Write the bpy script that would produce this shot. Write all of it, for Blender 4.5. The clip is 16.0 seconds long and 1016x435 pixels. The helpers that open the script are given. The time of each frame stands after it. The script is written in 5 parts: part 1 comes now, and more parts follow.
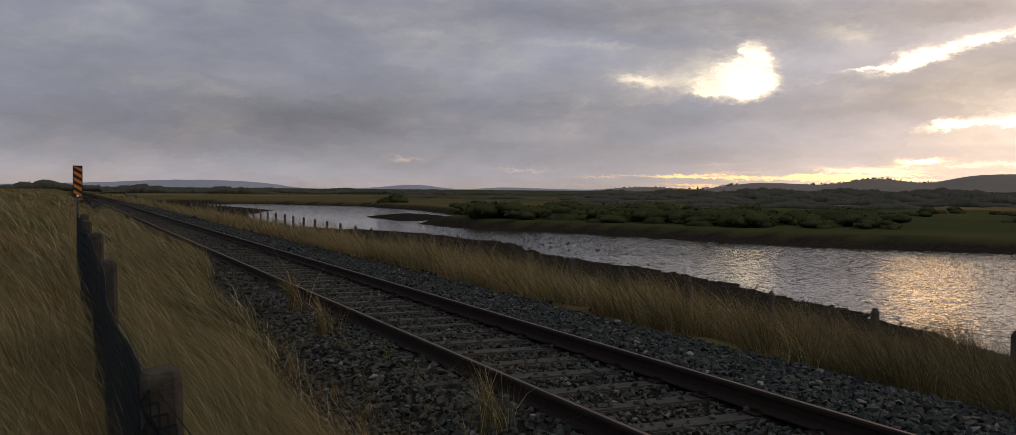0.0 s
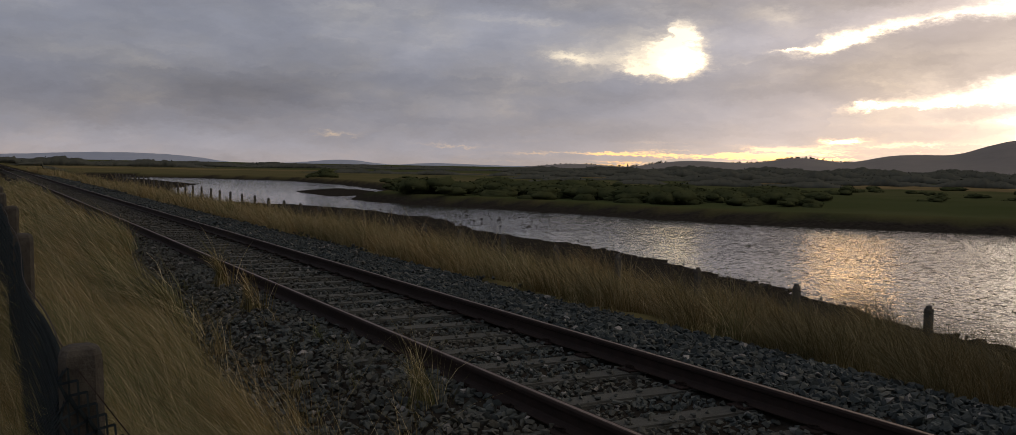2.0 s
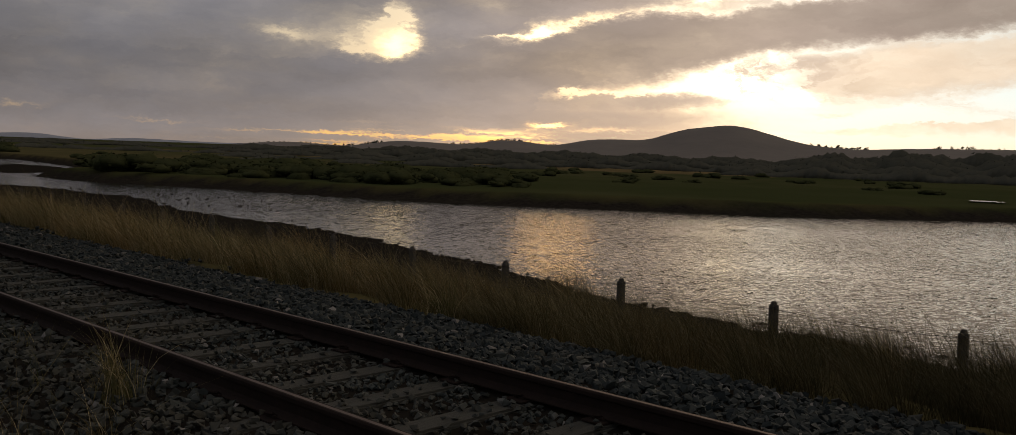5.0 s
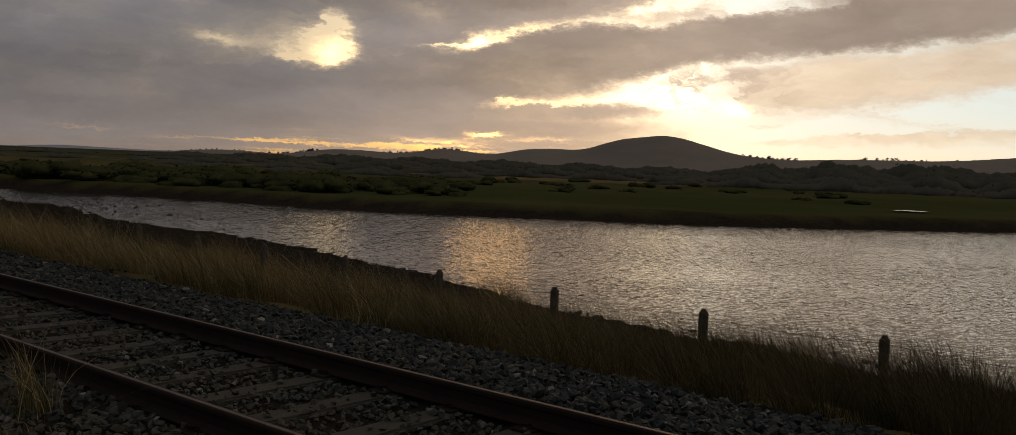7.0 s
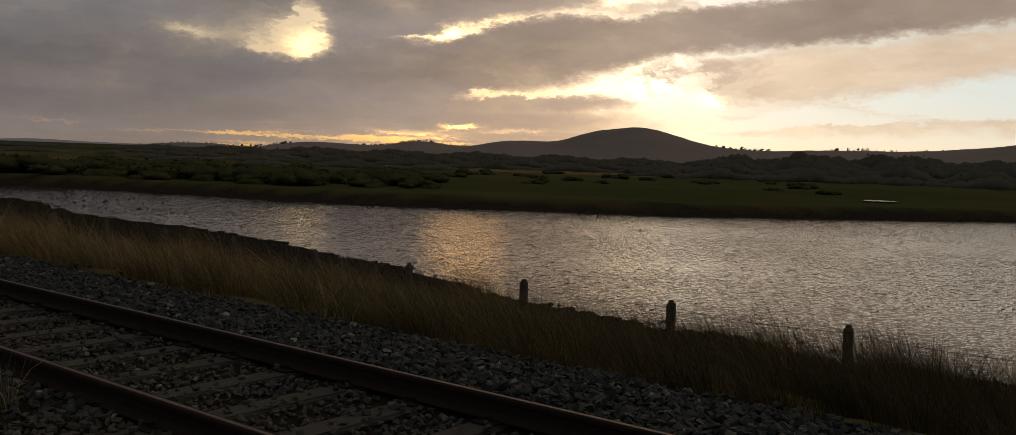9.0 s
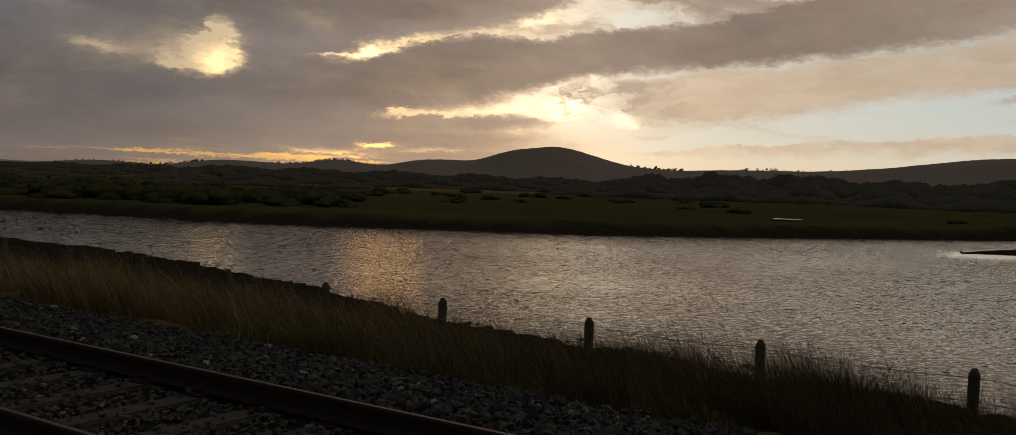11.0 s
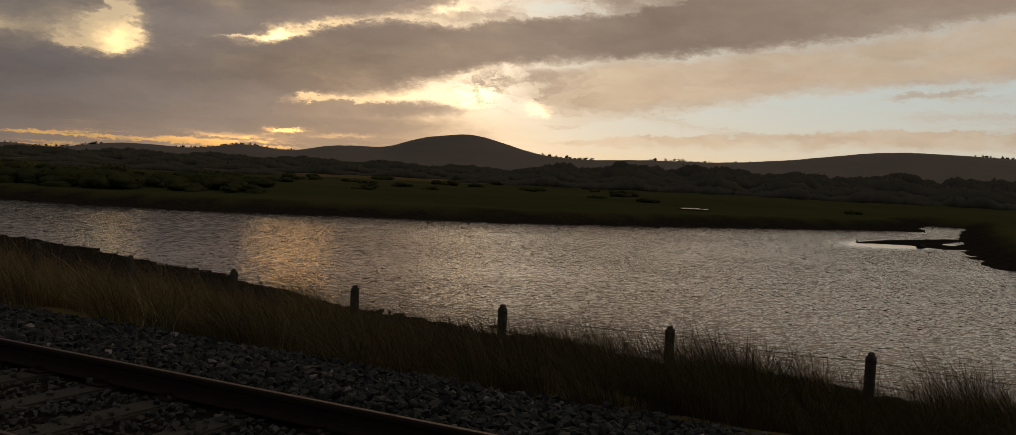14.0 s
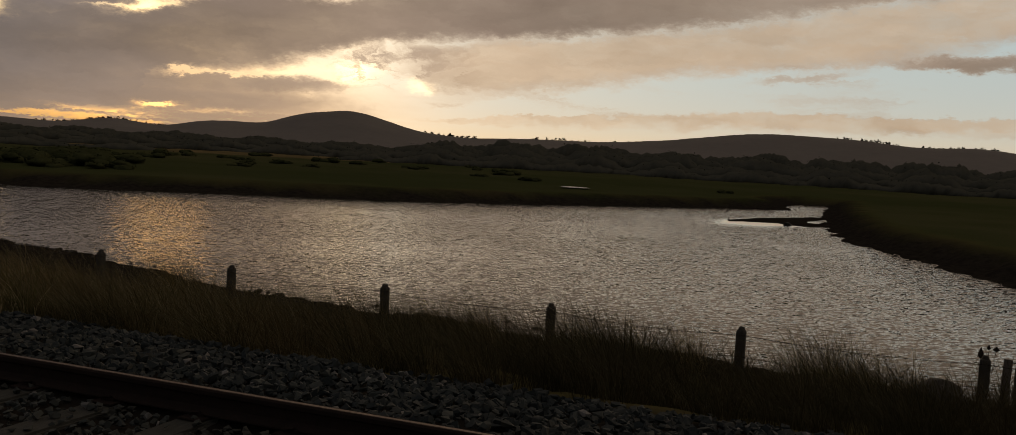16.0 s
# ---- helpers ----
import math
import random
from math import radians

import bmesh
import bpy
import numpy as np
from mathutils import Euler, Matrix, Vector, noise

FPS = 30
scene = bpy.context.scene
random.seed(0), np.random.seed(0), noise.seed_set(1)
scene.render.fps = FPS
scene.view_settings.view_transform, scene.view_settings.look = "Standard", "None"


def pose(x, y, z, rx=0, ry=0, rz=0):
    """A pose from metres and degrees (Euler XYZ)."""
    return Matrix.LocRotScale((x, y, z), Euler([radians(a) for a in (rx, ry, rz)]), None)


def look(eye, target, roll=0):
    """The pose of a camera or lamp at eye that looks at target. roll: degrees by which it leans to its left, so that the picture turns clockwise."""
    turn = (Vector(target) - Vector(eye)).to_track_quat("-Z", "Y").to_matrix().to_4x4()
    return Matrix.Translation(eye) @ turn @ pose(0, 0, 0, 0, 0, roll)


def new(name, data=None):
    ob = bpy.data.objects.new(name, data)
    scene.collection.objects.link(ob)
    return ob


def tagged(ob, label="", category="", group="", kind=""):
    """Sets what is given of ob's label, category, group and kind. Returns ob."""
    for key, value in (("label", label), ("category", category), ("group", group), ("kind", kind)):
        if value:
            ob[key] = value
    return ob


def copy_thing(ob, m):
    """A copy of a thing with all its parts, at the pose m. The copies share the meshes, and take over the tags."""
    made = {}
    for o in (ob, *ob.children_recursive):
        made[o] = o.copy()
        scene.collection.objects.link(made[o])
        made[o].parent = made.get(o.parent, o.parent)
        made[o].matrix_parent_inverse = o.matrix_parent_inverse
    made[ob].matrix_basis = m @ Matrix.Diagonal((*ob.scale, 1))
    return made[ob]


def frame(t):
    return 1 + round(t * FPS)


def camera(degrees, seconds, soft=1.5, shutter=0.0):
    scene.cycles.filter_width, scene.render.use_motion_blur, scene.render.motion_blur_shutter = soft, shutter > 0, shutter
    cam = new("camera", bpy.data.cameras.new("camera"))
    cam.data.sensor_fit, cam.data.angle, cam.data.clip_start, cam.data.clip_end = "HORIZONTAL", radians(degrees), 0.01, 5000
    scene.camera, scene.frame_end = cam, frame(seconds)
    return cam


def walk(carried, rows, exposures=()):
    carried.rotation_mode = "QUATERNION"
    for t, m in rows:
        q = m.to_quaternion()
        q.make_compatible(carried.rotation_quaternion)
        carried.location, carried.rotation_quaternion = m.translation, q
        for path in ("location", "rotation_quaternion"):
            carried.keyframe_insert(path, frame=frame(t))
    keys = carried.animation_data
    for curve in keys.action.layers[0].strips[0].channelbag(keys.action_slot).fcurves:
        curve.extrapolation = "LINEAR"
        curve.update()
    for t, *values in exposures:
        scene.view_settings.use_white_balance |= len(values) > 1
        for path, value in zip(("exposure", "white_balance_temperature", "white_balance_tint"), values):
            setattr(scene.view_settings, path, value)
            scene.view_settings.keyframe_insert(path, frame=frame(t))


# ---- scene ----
cam = camera(56.97, 16.0, soft=0.75, shutter=0.0)
walk(cam, [
    (0.0, pose(-0.000, 0.000, 1.565, 88.360, -0.500, -25.386)),
    (0.5, pose(-0.011, 0.005, 1.571, 88.149, -0.706, -26.745)),
    (1.0, pose(-0.010, 0.006, 1.568, 87.772, -0.947, -27.362)),
    (1.5, pose(-0.004, 0.003, 1.564, 87.071, -1.103, -28.068)),
    (2.0, pose(0.003, 0.003, 1.563, 86.948, -1.017, -29.567)),
    (2.5, pose(0.010, 0.006, 1.562, 87.184, -0.939, -32.227)),
    (3.0, pose(0.017, 0.000, 1.554, 87.240, -1.177, -35.336)),
    (3.5, pose(0.014, 0.007, 1.555, 86.972, -1.502, -38.892)),
    (4.0, pose(0.015, 0.013, 1.559, 86.575, -1.333, -42.021)),
    (4.5, pose(0.022, 0.014, 1.564, 86.152, -1.614, -44.401)),
    (5.0, pose(0.032, 0.009, 1.566, 86.134, -1.940, -46.787)),
    (7.5, pose(0.087, -0.052, 1.564, 86.642, -2.106, -50.912)),
    (8.0, pose(0.103, -0.074, 1.565, 86.094, -1.916, -51.048)),
    (8.5, pose(0.117, -0.090, 1.574, 86.098, -1.861, -51.350)),
    (9.0, pose(0.133, -0.110, 1.577, 86.386, -1.976, -52.168)),
    (9.5, pose(0.136, -0.111, 1.578, 86.889, -1.776, -53.539)),
    (12.0, pose(0.121, -0.066, 1.570, 87.866, -2.575, -58.531)),
    (12.5, pose(0.116, -0.052, 1.572, 87.954, -2.635, -58.814)),
    (13.0, pose(0.117, -0.045, 1.570, 88.077, -2.692, -59.301)),
    (13.5, pose(0.125, -0.046, 1.560, 87.590, -2.886, -60.687)),
    (14.0, pose(0.135, -0.046, 1.560, 87.197, -2.774, -62.578)),
    (14.5, pose(0.143, -0.044, 1.565, 86.647, -3.007, -64.500)),
    (15.0, pose(0.150, -0.046, 1.572, 86.474, -3.299, -66.622)),
    (15.5, pose(0.148, -0.039, 1.573, 86.230, -3.371, -68.269)),
    (16.0, pose(0.148, -0.035, 1.569, 86.231, -3.244, -69.754)),
], exposures=[(0.0, -0.03, 6050, 11), (1.5, -0.05, 6050, 11), (2.5, -0.20, 6100, 11), (3.5, -0.48, 6350, 11), (5.0, -0.75, 6700, 11), (7.5, -0.94, 7000, 12), (9.0, -1.0, 7080, 13), (9.5, -1.11, 7100, 13), (12.5, -1.41, 7350, 14), (16.0, -1.39, 7400, 14)])

# ---- world: an evening sky with broken cloud, the sun behind the cloud bank ----
GLOW_AZ, GLOW_EL = 60.0, 6.0   # the brightest part of the open sky
SUN_AZ, SUN_EL = 49.6, 3.2   # degrees from the track's direction towards the river, and above the horizon

world = bpy.data.worlds.new("evening_sky")
scene.world = world
world.use_nodes = True
WT = world.node_tree
WT.nodes.clear()


def wnode(kind, operation="", vector_type="", data_type=""):
    n = WT.nodes.new(kind)
    if operation:
        n.operation = operation
    if vector_type:
        n.vector_type = vector_type
    if data_type:
        n.data_type = data_type
    return n


def wlink(value, socket):
    if isinstance(value, (int, float)):
        socket.default_value = value
    elif isinstance(value, tuple):
        socket.default_value = value if len(value) == len(socket.default_value) else (*value, 1.0)
    else:
        WT.links.new(value, socket)


def wm(op, a, b=None, c=None):
    n = wnode("ShaderNodeMath", operation=op)
    for i, v in enumerate((a, b, c)):
        if v is not None:
            wlink(v, n.inputs[i])
    return n.outputs[0]


def wmix(f, a, b):
    n = wnode("ShaderNodeMix", data_type="RGBA")
    wlink(f, n.inputs[0]), wlink(a, n.inputs[6]), wlink(b, n.inputs[7])
    return n.outputs[2]


def wscale(col, f):
    n = wnode("ShaderNodeVectorMath", operation="SCALE")
    wlink(col, n.inputs[0]), wlink(f, n.inputs[3])
    return n.outputs[0]


def wadd(a, b):
    n = wnode("ShaderNodeVectorMath", operation="ADD")
    wlink(a, n.inputs[0]), wlink(b, n.inputs[1])
    return n.outputs[0]


def ramp(v, lo, hi):
    n = wnode("ShaderNodeMapRange")
    n.interpolation_type = "SMOOTHSTEP"
    wlink(v, n.inputs[0])
    n.inputs[1].default_value, n.inputs[2].default_value = lo, hi
    return n.outputs[0]


def wnoise(vec, scale, detail=5, rough=0.55, dist=0.0, offset=(0, 0, 0), stretch=(1, 1, 1)):
    mp = wnode("ShaderNodeMapping")
    wlink(vec, mp.inputs[0])
    mp.inputs[1].default_value, mp.inputs[3].default_value = offset, stretch
    n = wnode("ShaderNodeTexNoise")
    wlink(mp.outputs[0], n.inputs["Vector"])
    n.inputs["Scale"].default_value, n.inputs["Detail"].default_value = scale, detail
    n.inputs["Roughness"].default_value, n.inputs["Distortion"].default_value = rough, dist
    return n


way = wnode("ShaderNodeTexCoord").outputs["Generated"]
sep = wnode("ShaderNodeSeparateXYZ")
wlink(way, sep.inputs[0])
AZ = wm("MULTIPLY", wm("ARCTAN2", sep.outputs[0], sep.outputs[1]), 180 / math.pi)
EL = wm("MULTIPLY", wm("ARCSINE", sep.outputs[2]), 180 / math.pi)
flat = wnode("ShaderNodeCombineXYZ")
wlink(AZ, flat.inputs[0]), wlink(EL, flat.inputs[1])
FLAT = flat.outputs[0]

# cloud edges are frayed by two sizes of noise
warp = wnoise(FLAT, 0.30, 4, 0.6, stretch=(0.45, 1.2, 1))
warp2 = wnoise(FLAT, 1.5, 4, 0.6, stretch=(0.5, 1.1, 1), offset=(7, 3, 0))
off = wnode("ShaderNodeVectorMath", operation="SUBTRACT")
wlink(warp.outputs["Color"], off.inputs[0]), wlink((0.5, 0.5, 0.5), off.inputs[1])
off2 = wnode("ShaderNodeVectorMath", operation="SUBTRACT")
wlink(warp2.outputs["Color"], off2.inputs[0]), wlink((0.5, 0.5, 0.5), off2.inputs[1])
sq = wnode("ShaderNodeVectorMath", operation="MULTIPLY")
wlink(off.outputs[0], sq.inputs[0]), wlink((2.6, 1.0, 0.0), sq.inputs[1])
sq2 = wnode("ShaderNodeVectorMath", operation="MULTIPLY")
wlink(off2.outputs[0], sq2.inputs[0]), wlink((1.7, 0.85, 0.0), sq2.inputs[1])
warp3 = wnoise(FLAT, 5.0, 4, 0.65, stretch=(0.5, 1.0, 1), offset=(2, 9, 0))
off3 = wnode("ShaderNodeVectorMath", operation="SUBTRACT")
wlink(warp3.outputs["Color"], off3.inputs[0]), wlink((0.5, 0.5, 0.5), off3.inputs[1])
sq3 = wnode("ShaderNodeVectorMath", operation="MULTIPLY")
wlink(off3.outputs[0], sq3.inputs[0]), wlink((0.9, 0.55, 0.0), sq3.inputs[1])
WARPED = wadd(FLAT, wadd(wadd(sq.outputs[0], sq2.outputs[0]), sq3.outputs[0]))
wsep = wnode("ShaderNodeSeparateXYZ")
wlink(WARPED, wsep.inputs[0])
WAZ, WEL = wsep.outputs[0], wsep.outputs[1]


def blob(total, az, el, wide, high, lean, amount, soft=1.0):
    """Adds a soft, leaning oval of cloud (or a break, where amount is negative)."""
    mp = wnode("ShaderNodeMapping", vector_type="TEXTURE")
    wlink(WARPED, mp.inputs[0])
    mp.inputs[1].default_value, mp.inputs[2].default_value, mp.inputs[3].default_value = (az, el, 0), (0, 0, radians(lean)), (wide, high, 1)
    d = wnode("ShaderNodeVectorMath", operation="DOT_PRODUCT")
    wlink(mp.outputs[0], d.inputs[0]), wlink(mp.outputs[0], d.inputs[1])
    r = d.outputs["Value"]
    if soft != 1.0:
        r = wm("POWER", r, soft)
    return wm("MULTIPLY_ADD", wm("EXPONENT", wm("MULTIPLY", r, -1.0)), amount, total)


def wcurve(v, points):
    """A height read off against the bearing, through the points given (bearing, height), both in degrees."""
    a0, a1 = points[0][0], points[-1][0]
    n = wnode("ShaderNodeMapRange")
    wlink(v, n.inputs[0])
    n.inputs[1].default_value, n.inputs[2].default_value = a0, a1
    c = wnode("ShaderNodeValToRGB")
    c.color_ramp.interpolation = "LINEAR"
    stops = c.color_ramp.elements
    while len(stops) < len(points):
        stops.new(0.5)
    for e, (a, h) in zip(stops, points):
        e.position = (a - a0) / (a1 - a0)
    for e, (a, h) in zip(stops, points):
        g = (h + 10.0) / 40.0
        e.color = (g, g, g, 1.0)
    wlink(n.outputs[0], c.inputs[0])
    grey = wnode("ShaderNodeSeparateColor")
    wlink(c.outputs[0], grey.inputs[0])
    return wm("MULTIPLY_ADD", grey.outputs[0], 40.0, -10.0)


def above(points, soft):
    """One above a line, nought below it."""
    return ramp(wm("SUBTRACT", WEL, wcurve(WAZ, points)), -soft, soft)


def between(low_line, high_line, soft_low, soft_high):
    return wm("MULTIPLY", above(low_line, soft_low), wm("SUBTRACT", 1.0, above(high_line, soft_high)))


def span(a, b, c, d):
    """One between the bearings b and c, fading out to a and d."""
    return wm("MULTIPLY", ramp(WAZ, a, b), wm("SUBTRACT", 1.0, ramp(WAZ, c, d)))


def lay(total, mask, amount):
    return wm("MAXIMUM", total, wm("MULTIPLY", mask, amount))


BANK_TOP = [(30, 5.6), (36, 5.75), (39.0, 5.45), (41.2, 5.8), (42.5, 6.5), (45.5, 6.85), (49.0, 6.95), (50.2, 7.6), (52.5, 8.2), (55.0, 8.7), (58.0, 8.55), (62.0, 8.9), (68.0, 9.6), (73.0, 10.6), (78.0, 12.0), (92.0, 15.0), (110, 18)]
BANK_LOW = [(30, -6), (46.5, -5), (48.5, 3.4), (50.0, 3.95), (54.2, 4.45), (57.5, 5.20), (60.0, 6.1), (62.5, 6.65), (69.5, 7.25), (76.4, 7.75), (82.0, 8.5), (92.0, 9.8), (110, 12)]
# the closed sheet towards the track, which ends in a lens over the hills
closed = wm("SUBTRACT", 1.0, ramp(WAZ, 45.0, 49.0))
D = wm("MULTIPLY", closed, 1.9)
hazy = wm("MULTIPLY", wm("SUBTRACT", 1.0, ramp(WAZ, 50.0, 66.0)), wm("SUBTRACT", 1.0, ramp(EL, 2.4, 3.8)))
D = lay(D, hazy, 2.2)
D = lay(D, wm("MULTIPLY", between([(40, 1.6), (48, 2.1), (52, 2.5), (56, 2.95), (60, 3.35), (61.5, 3.6), (70, 3.6)], [(40, 3.9), (50, 3.78), (54, 3.95), (58, 3.92), (61.5, 3.62), (70, 3.5)], 0.55, 0.26), span(38, 44, 58.5, 62.0)), 1.8)
D = lay(D, wm("MULTIPLY", between([(40, 1.9), (51, 2.25), (56, 2.40), (62, 2.50)], [(40, 2.4), (51, 2.45), (56, 2.72), (62, 2.62)], 0.22, 0.14), span(49, 52, 57.5, 61.5)), 1.4)
# the long dark bank that rises from the hills
bank = between(BANK_LOW, BANK_TOP, 0.55, 0.34)
D = lay(D, bank, 2.3)
# the high cloud over it, with a clear gap between
TOP_LOW = [(30, 4), (41.5, 5.6), (43.0, 6.2), (46.8, 7.12), (47.4, 7.35), (48.2, 8.05), (50.3, 8.05), (52.6, 8.60), (54.5, 9.0), (57.5, 9.5), (60.5, 10.6), (64, 12), (75, 13), (110, 16)]
high = above(TOP_LOW, 0.55)
D = lay(D, high, 2.0)
veil = wnoise(WARPED, 0.30, 5, 0.6, 0.3, stretch=(0.35, 1.5, 1), offset=(1, 4, 0))
D = lay(D, wm("MULTIPLY", wm("MULTIPLY", above([(50, 8.6), (60, 8.9), (70, 9.5), (80, 10.2), (110, 14)], 0.5), ramp(WAZ, 54.0, 58.0)), ramp(veil.outputs[0], 0.36, 0.60)), 1.5)
# the beige layer under the bank, towards open sky
BEIGE_LOW = [(60, 5.2), (63.5, 4.6), (65.5, 3.85), (69.0, 3.85), (73.2, 4.35), (76.6, 4.95), (80.0, 5.65), (89.0, 6.4), (97.6, 7.7), (110, 9)]
BEIGE_TOP = [(60, 5.9), (63.0, 6.1), (66, 6.45), (69.5, 6.98), (76.4, 7.52), (82.0, 8.35), (92.0, 9.7), (110, 12)]
beige = wm("MULTIPLY", between(BEIGE_LOW, BEIGE_TOP, 0.65, 0.55), ramp(WAZ, 60.5, 69.0))
D = lay(D, beige, 1.2)
# long streak low over the hills, a dark cloudlet and scraps
streak = wm("MULTIPLY", between([(60, 1.7), (63, 1.72), (70, 1.95), (77, 2.15), (86, 2.45), (98, 2.5), (110, 2.5)], [(60, 1.75), (63, 1.86), (67.5, 2.12), (70.5, 2.5), (78, 2.85), (85.6, 3.35), (98, 3.3), (110, 3.2)], 0.35, 0.09), ramp(WAZ, 61.5, 66.0))
D = lay(D, streak, 0.65)
D = blob(D, 95.5, 6.4, 3.4, 0.38, -1.0, 1.9, 2.0)
D = blob(D, 86.8, 5.42, 2.4, 0.20, 8.0, 0.55, 1.5)
D = blob(D, 93.2, 2.62, 0.8, 0.20, -10.0, 0.7)
D = blob(D, 66.0, 3.0, 1.2, 0.12, 3.0, 0.35)
# the great break, a wedge that narrows upwards
A_TOP = [(33.0, 5.3), (34.6, 5.8), (36.0, 6.4), (37.6, 6.95), (38.6, 7.7), (39.3, 8.6), (40.0, 8.5), (40.7, 7.5), (41.6, 6.75), (42.3, 5.8), (43.0, 5.0)]
rent = wm("MULTIPLY", wm("SUBTRACT", 1.0, above(A_TOP, 0.9)), wm("MULTIPLY", above([(33, 5.9), (36, 5.85), (39.5, 5.55), (41.3, 5.85), (43, 6.4)], 0.38), span(33.4, 37.4, 40.9, 42.8)))
torn = wnoise(WARPED, 0.8, 5, 0.6, 0.5, stretch=(0.5, 1.2, 1), offset=(6, 6, 0))
D = wm("SUBTRACT", D, wm("MULTIPLY", rent, wm("MULTIPLY_ADD", wm("SUBTRACT", torn.outputs[0], 0.5), 5.0, 1.5)))
D = blob(D, 37.0, 7.2, 5.2, 1.50, 15.0, -1.0)
D = blob(D, 39.9, 6.5, 1.3, 0.75, 20.0, -1.4)
D = blob(D, 33.0, 6.85, 1.9, 0.38, -6.0, -1.4)
D = blob(D, 29.8, 8.8, 2.6, 0.26, -4.0, -0.85)
D = blob(D, 45.4, 8.95, 1.6, 0.50, -12.0, -1.1)
D = blob(D, 46.2, 7.12, 1.2, 0.12, 2.0, -1.6)
# torn light under the bank and small slits
D = blob(D, 50.4, 3.98, 0.8, 0.17, 0.0, -2.2)
D = blob(D, 49.5, 1.92, 1.15, 0.17, 2.0, -3.0)
D = blob(D, 52.3, 1.65, 2.0, 0.16, 3.0, -1.5)
D = blob(D, 53.0, 3.85, 2.6, 0.12, 2.0, -1.2)
D = blob(D, 46.4, 1.10, 3.0, 0.15, 0.0, -1.3)
D = blob(D, 19.0, 1.95, 1.7, 0.14, 2.0, -1.35)
D = blob(D, 26.2, 1.35, 2.0, 0.09, -2.0, -1.4)
slit = wnoise(wadd(FLAT, sq3.outputs[0]), 0.60, 5, 0.62, stretch=(0.16, 4.6, 1), offset=(2.0, 5.0, 0))
slits = wm("MULTIPLY", ramp(slit.outputs[0], 0.46, 0.64), wm("MULTIPLY", ramp(AZ, 23.0, 38.0), wm("SUBTRACT", 1.0, ramp(EL, 1.0, 2.0))))
D = wm("MULTIPLY_ADD", slits, -2.5, D)
# general unevenness
lump = wnoise(FLAT, 0.20, 5, 0.5, 0.4, stretch=(0.45, 1.15, 1), offset=(11, 2, 0))
D = wm("MULTIPLY", D, wm("MULTIPLY_ADD", lump.outputs[0], 1.5, 0.25))
puff = wnoise(WARPED, 0.7, 6, 0.6, 0.3, stretch=(0.45, 1.2, 1), offset=(9, 5, 0))
D = wm("ADD", D, wm("MULTIPLY", wm("MULTIPLY", wm("SUBTRACT", puff.outputs[0], 0.5), 1.9), ramp(D, 0.05, 0.6)))
# torn fragments beside the sun
frag = wnoise(WARPED, 0.55, 6, 0.62, 0.6, stretch=(0.6, 1.3, 1), offset=(4, 8, 0))
near_sun = wm("MULTIPLY", span(58.5, 61.0, 66.0, 69.0), wm("MULTIPLY", ramp(EL, 3.3, 4.4), wm("SUBTRACT", 1.0, ramp(EL, 5.8, 6.6))))
D = wm("ADD", D, wm("MULTIPLY", wm("MULTIPLY", ramp(frag.outputs[0], 0.46, 0.66), near_sun), 1.7))
# thin wisps over the open sky
wisp = wnoise(WARPED, 0.42, 6, 0.6, 0.5, stretch=(0.22, 2.0, 1), offset=(8, 2, 0))
D = wm("ADD", D, wm("MULTIPLY", wm("MULTIPLY", ramp(wisp.outputs[0], 0.50, 0.72), ramp(AZ, 60.0, 68.0)), 0.40))
# the cover thins overhead on the sunny side
D = wm("MULTIPLY", D, wm("SUBTRACT", 1.0, wm("MULTIPLY", wm("MULTIPLY", ramp(EL, 11.0, 17.0), ramp(AZ, 48.0, 64.0)), 0.75)))
D = wm("MAXIMUM", wm("MAXIMUM", D, 0.0), wm("MULTIPLY", ramp(AZ, 115.0, 165.0), 2.0))
T = wm("EXPONENT", wm("MULTIPLY", D, -1.55))

# open sky behind the cloud
nish = wnode("ShaderNodeTexSky")
nish.sky_type, nish.sun_disc = "NISHITA", False
nish.sun_elevation, nish.sun_rotation = radians(SUN_EL), radians(SUN_AZ)
nish.air_density, nish.dust_density, nish.ozone_density = 1.2, 2.0, 1.0
sunway = wnode("ShaderNodeVectorMath", operation="DOT_PRODUCT")
wlink(way, sunway.inputs[0])
wlink((math.sin(radians(GLOW_AZ)) * math.cos(radians(GLOW_EL)), math.cos(radians(GLOW_AZ)) * math.cos(radians(GLOW_EL)), math.sin(radians(GLOW_EL))), sunway.inputs[1])
ang = wm("MULTIPLY", wm("ARCCOSINE", wm("MINIMUM", sunway.outputs["Value"], 1.0)), 180 / math.pi)
wide_glow = wm("EXPONENT", wm("MULTIPLY", ang, -1 / 16.0))
near_glow = wm("EXPONENT", wm("MULTIPLY", wm("MULTIPLY", ang, ang), -1 / 22.0))
low = wm("EXPONENT", wm("MULTIPLY", wm("MAXIMUM", EL, 0.0), -1 / 2.2))
lowest = wm("MULTIPLY", wm("EXPONENT", wm("MULTIPLY", wm("MAXIMUM", EL, 0.0), -1 / 1.9)), wm("SUBTRACT", 1.0, ramp(AZ, 50.0, 64.0)))
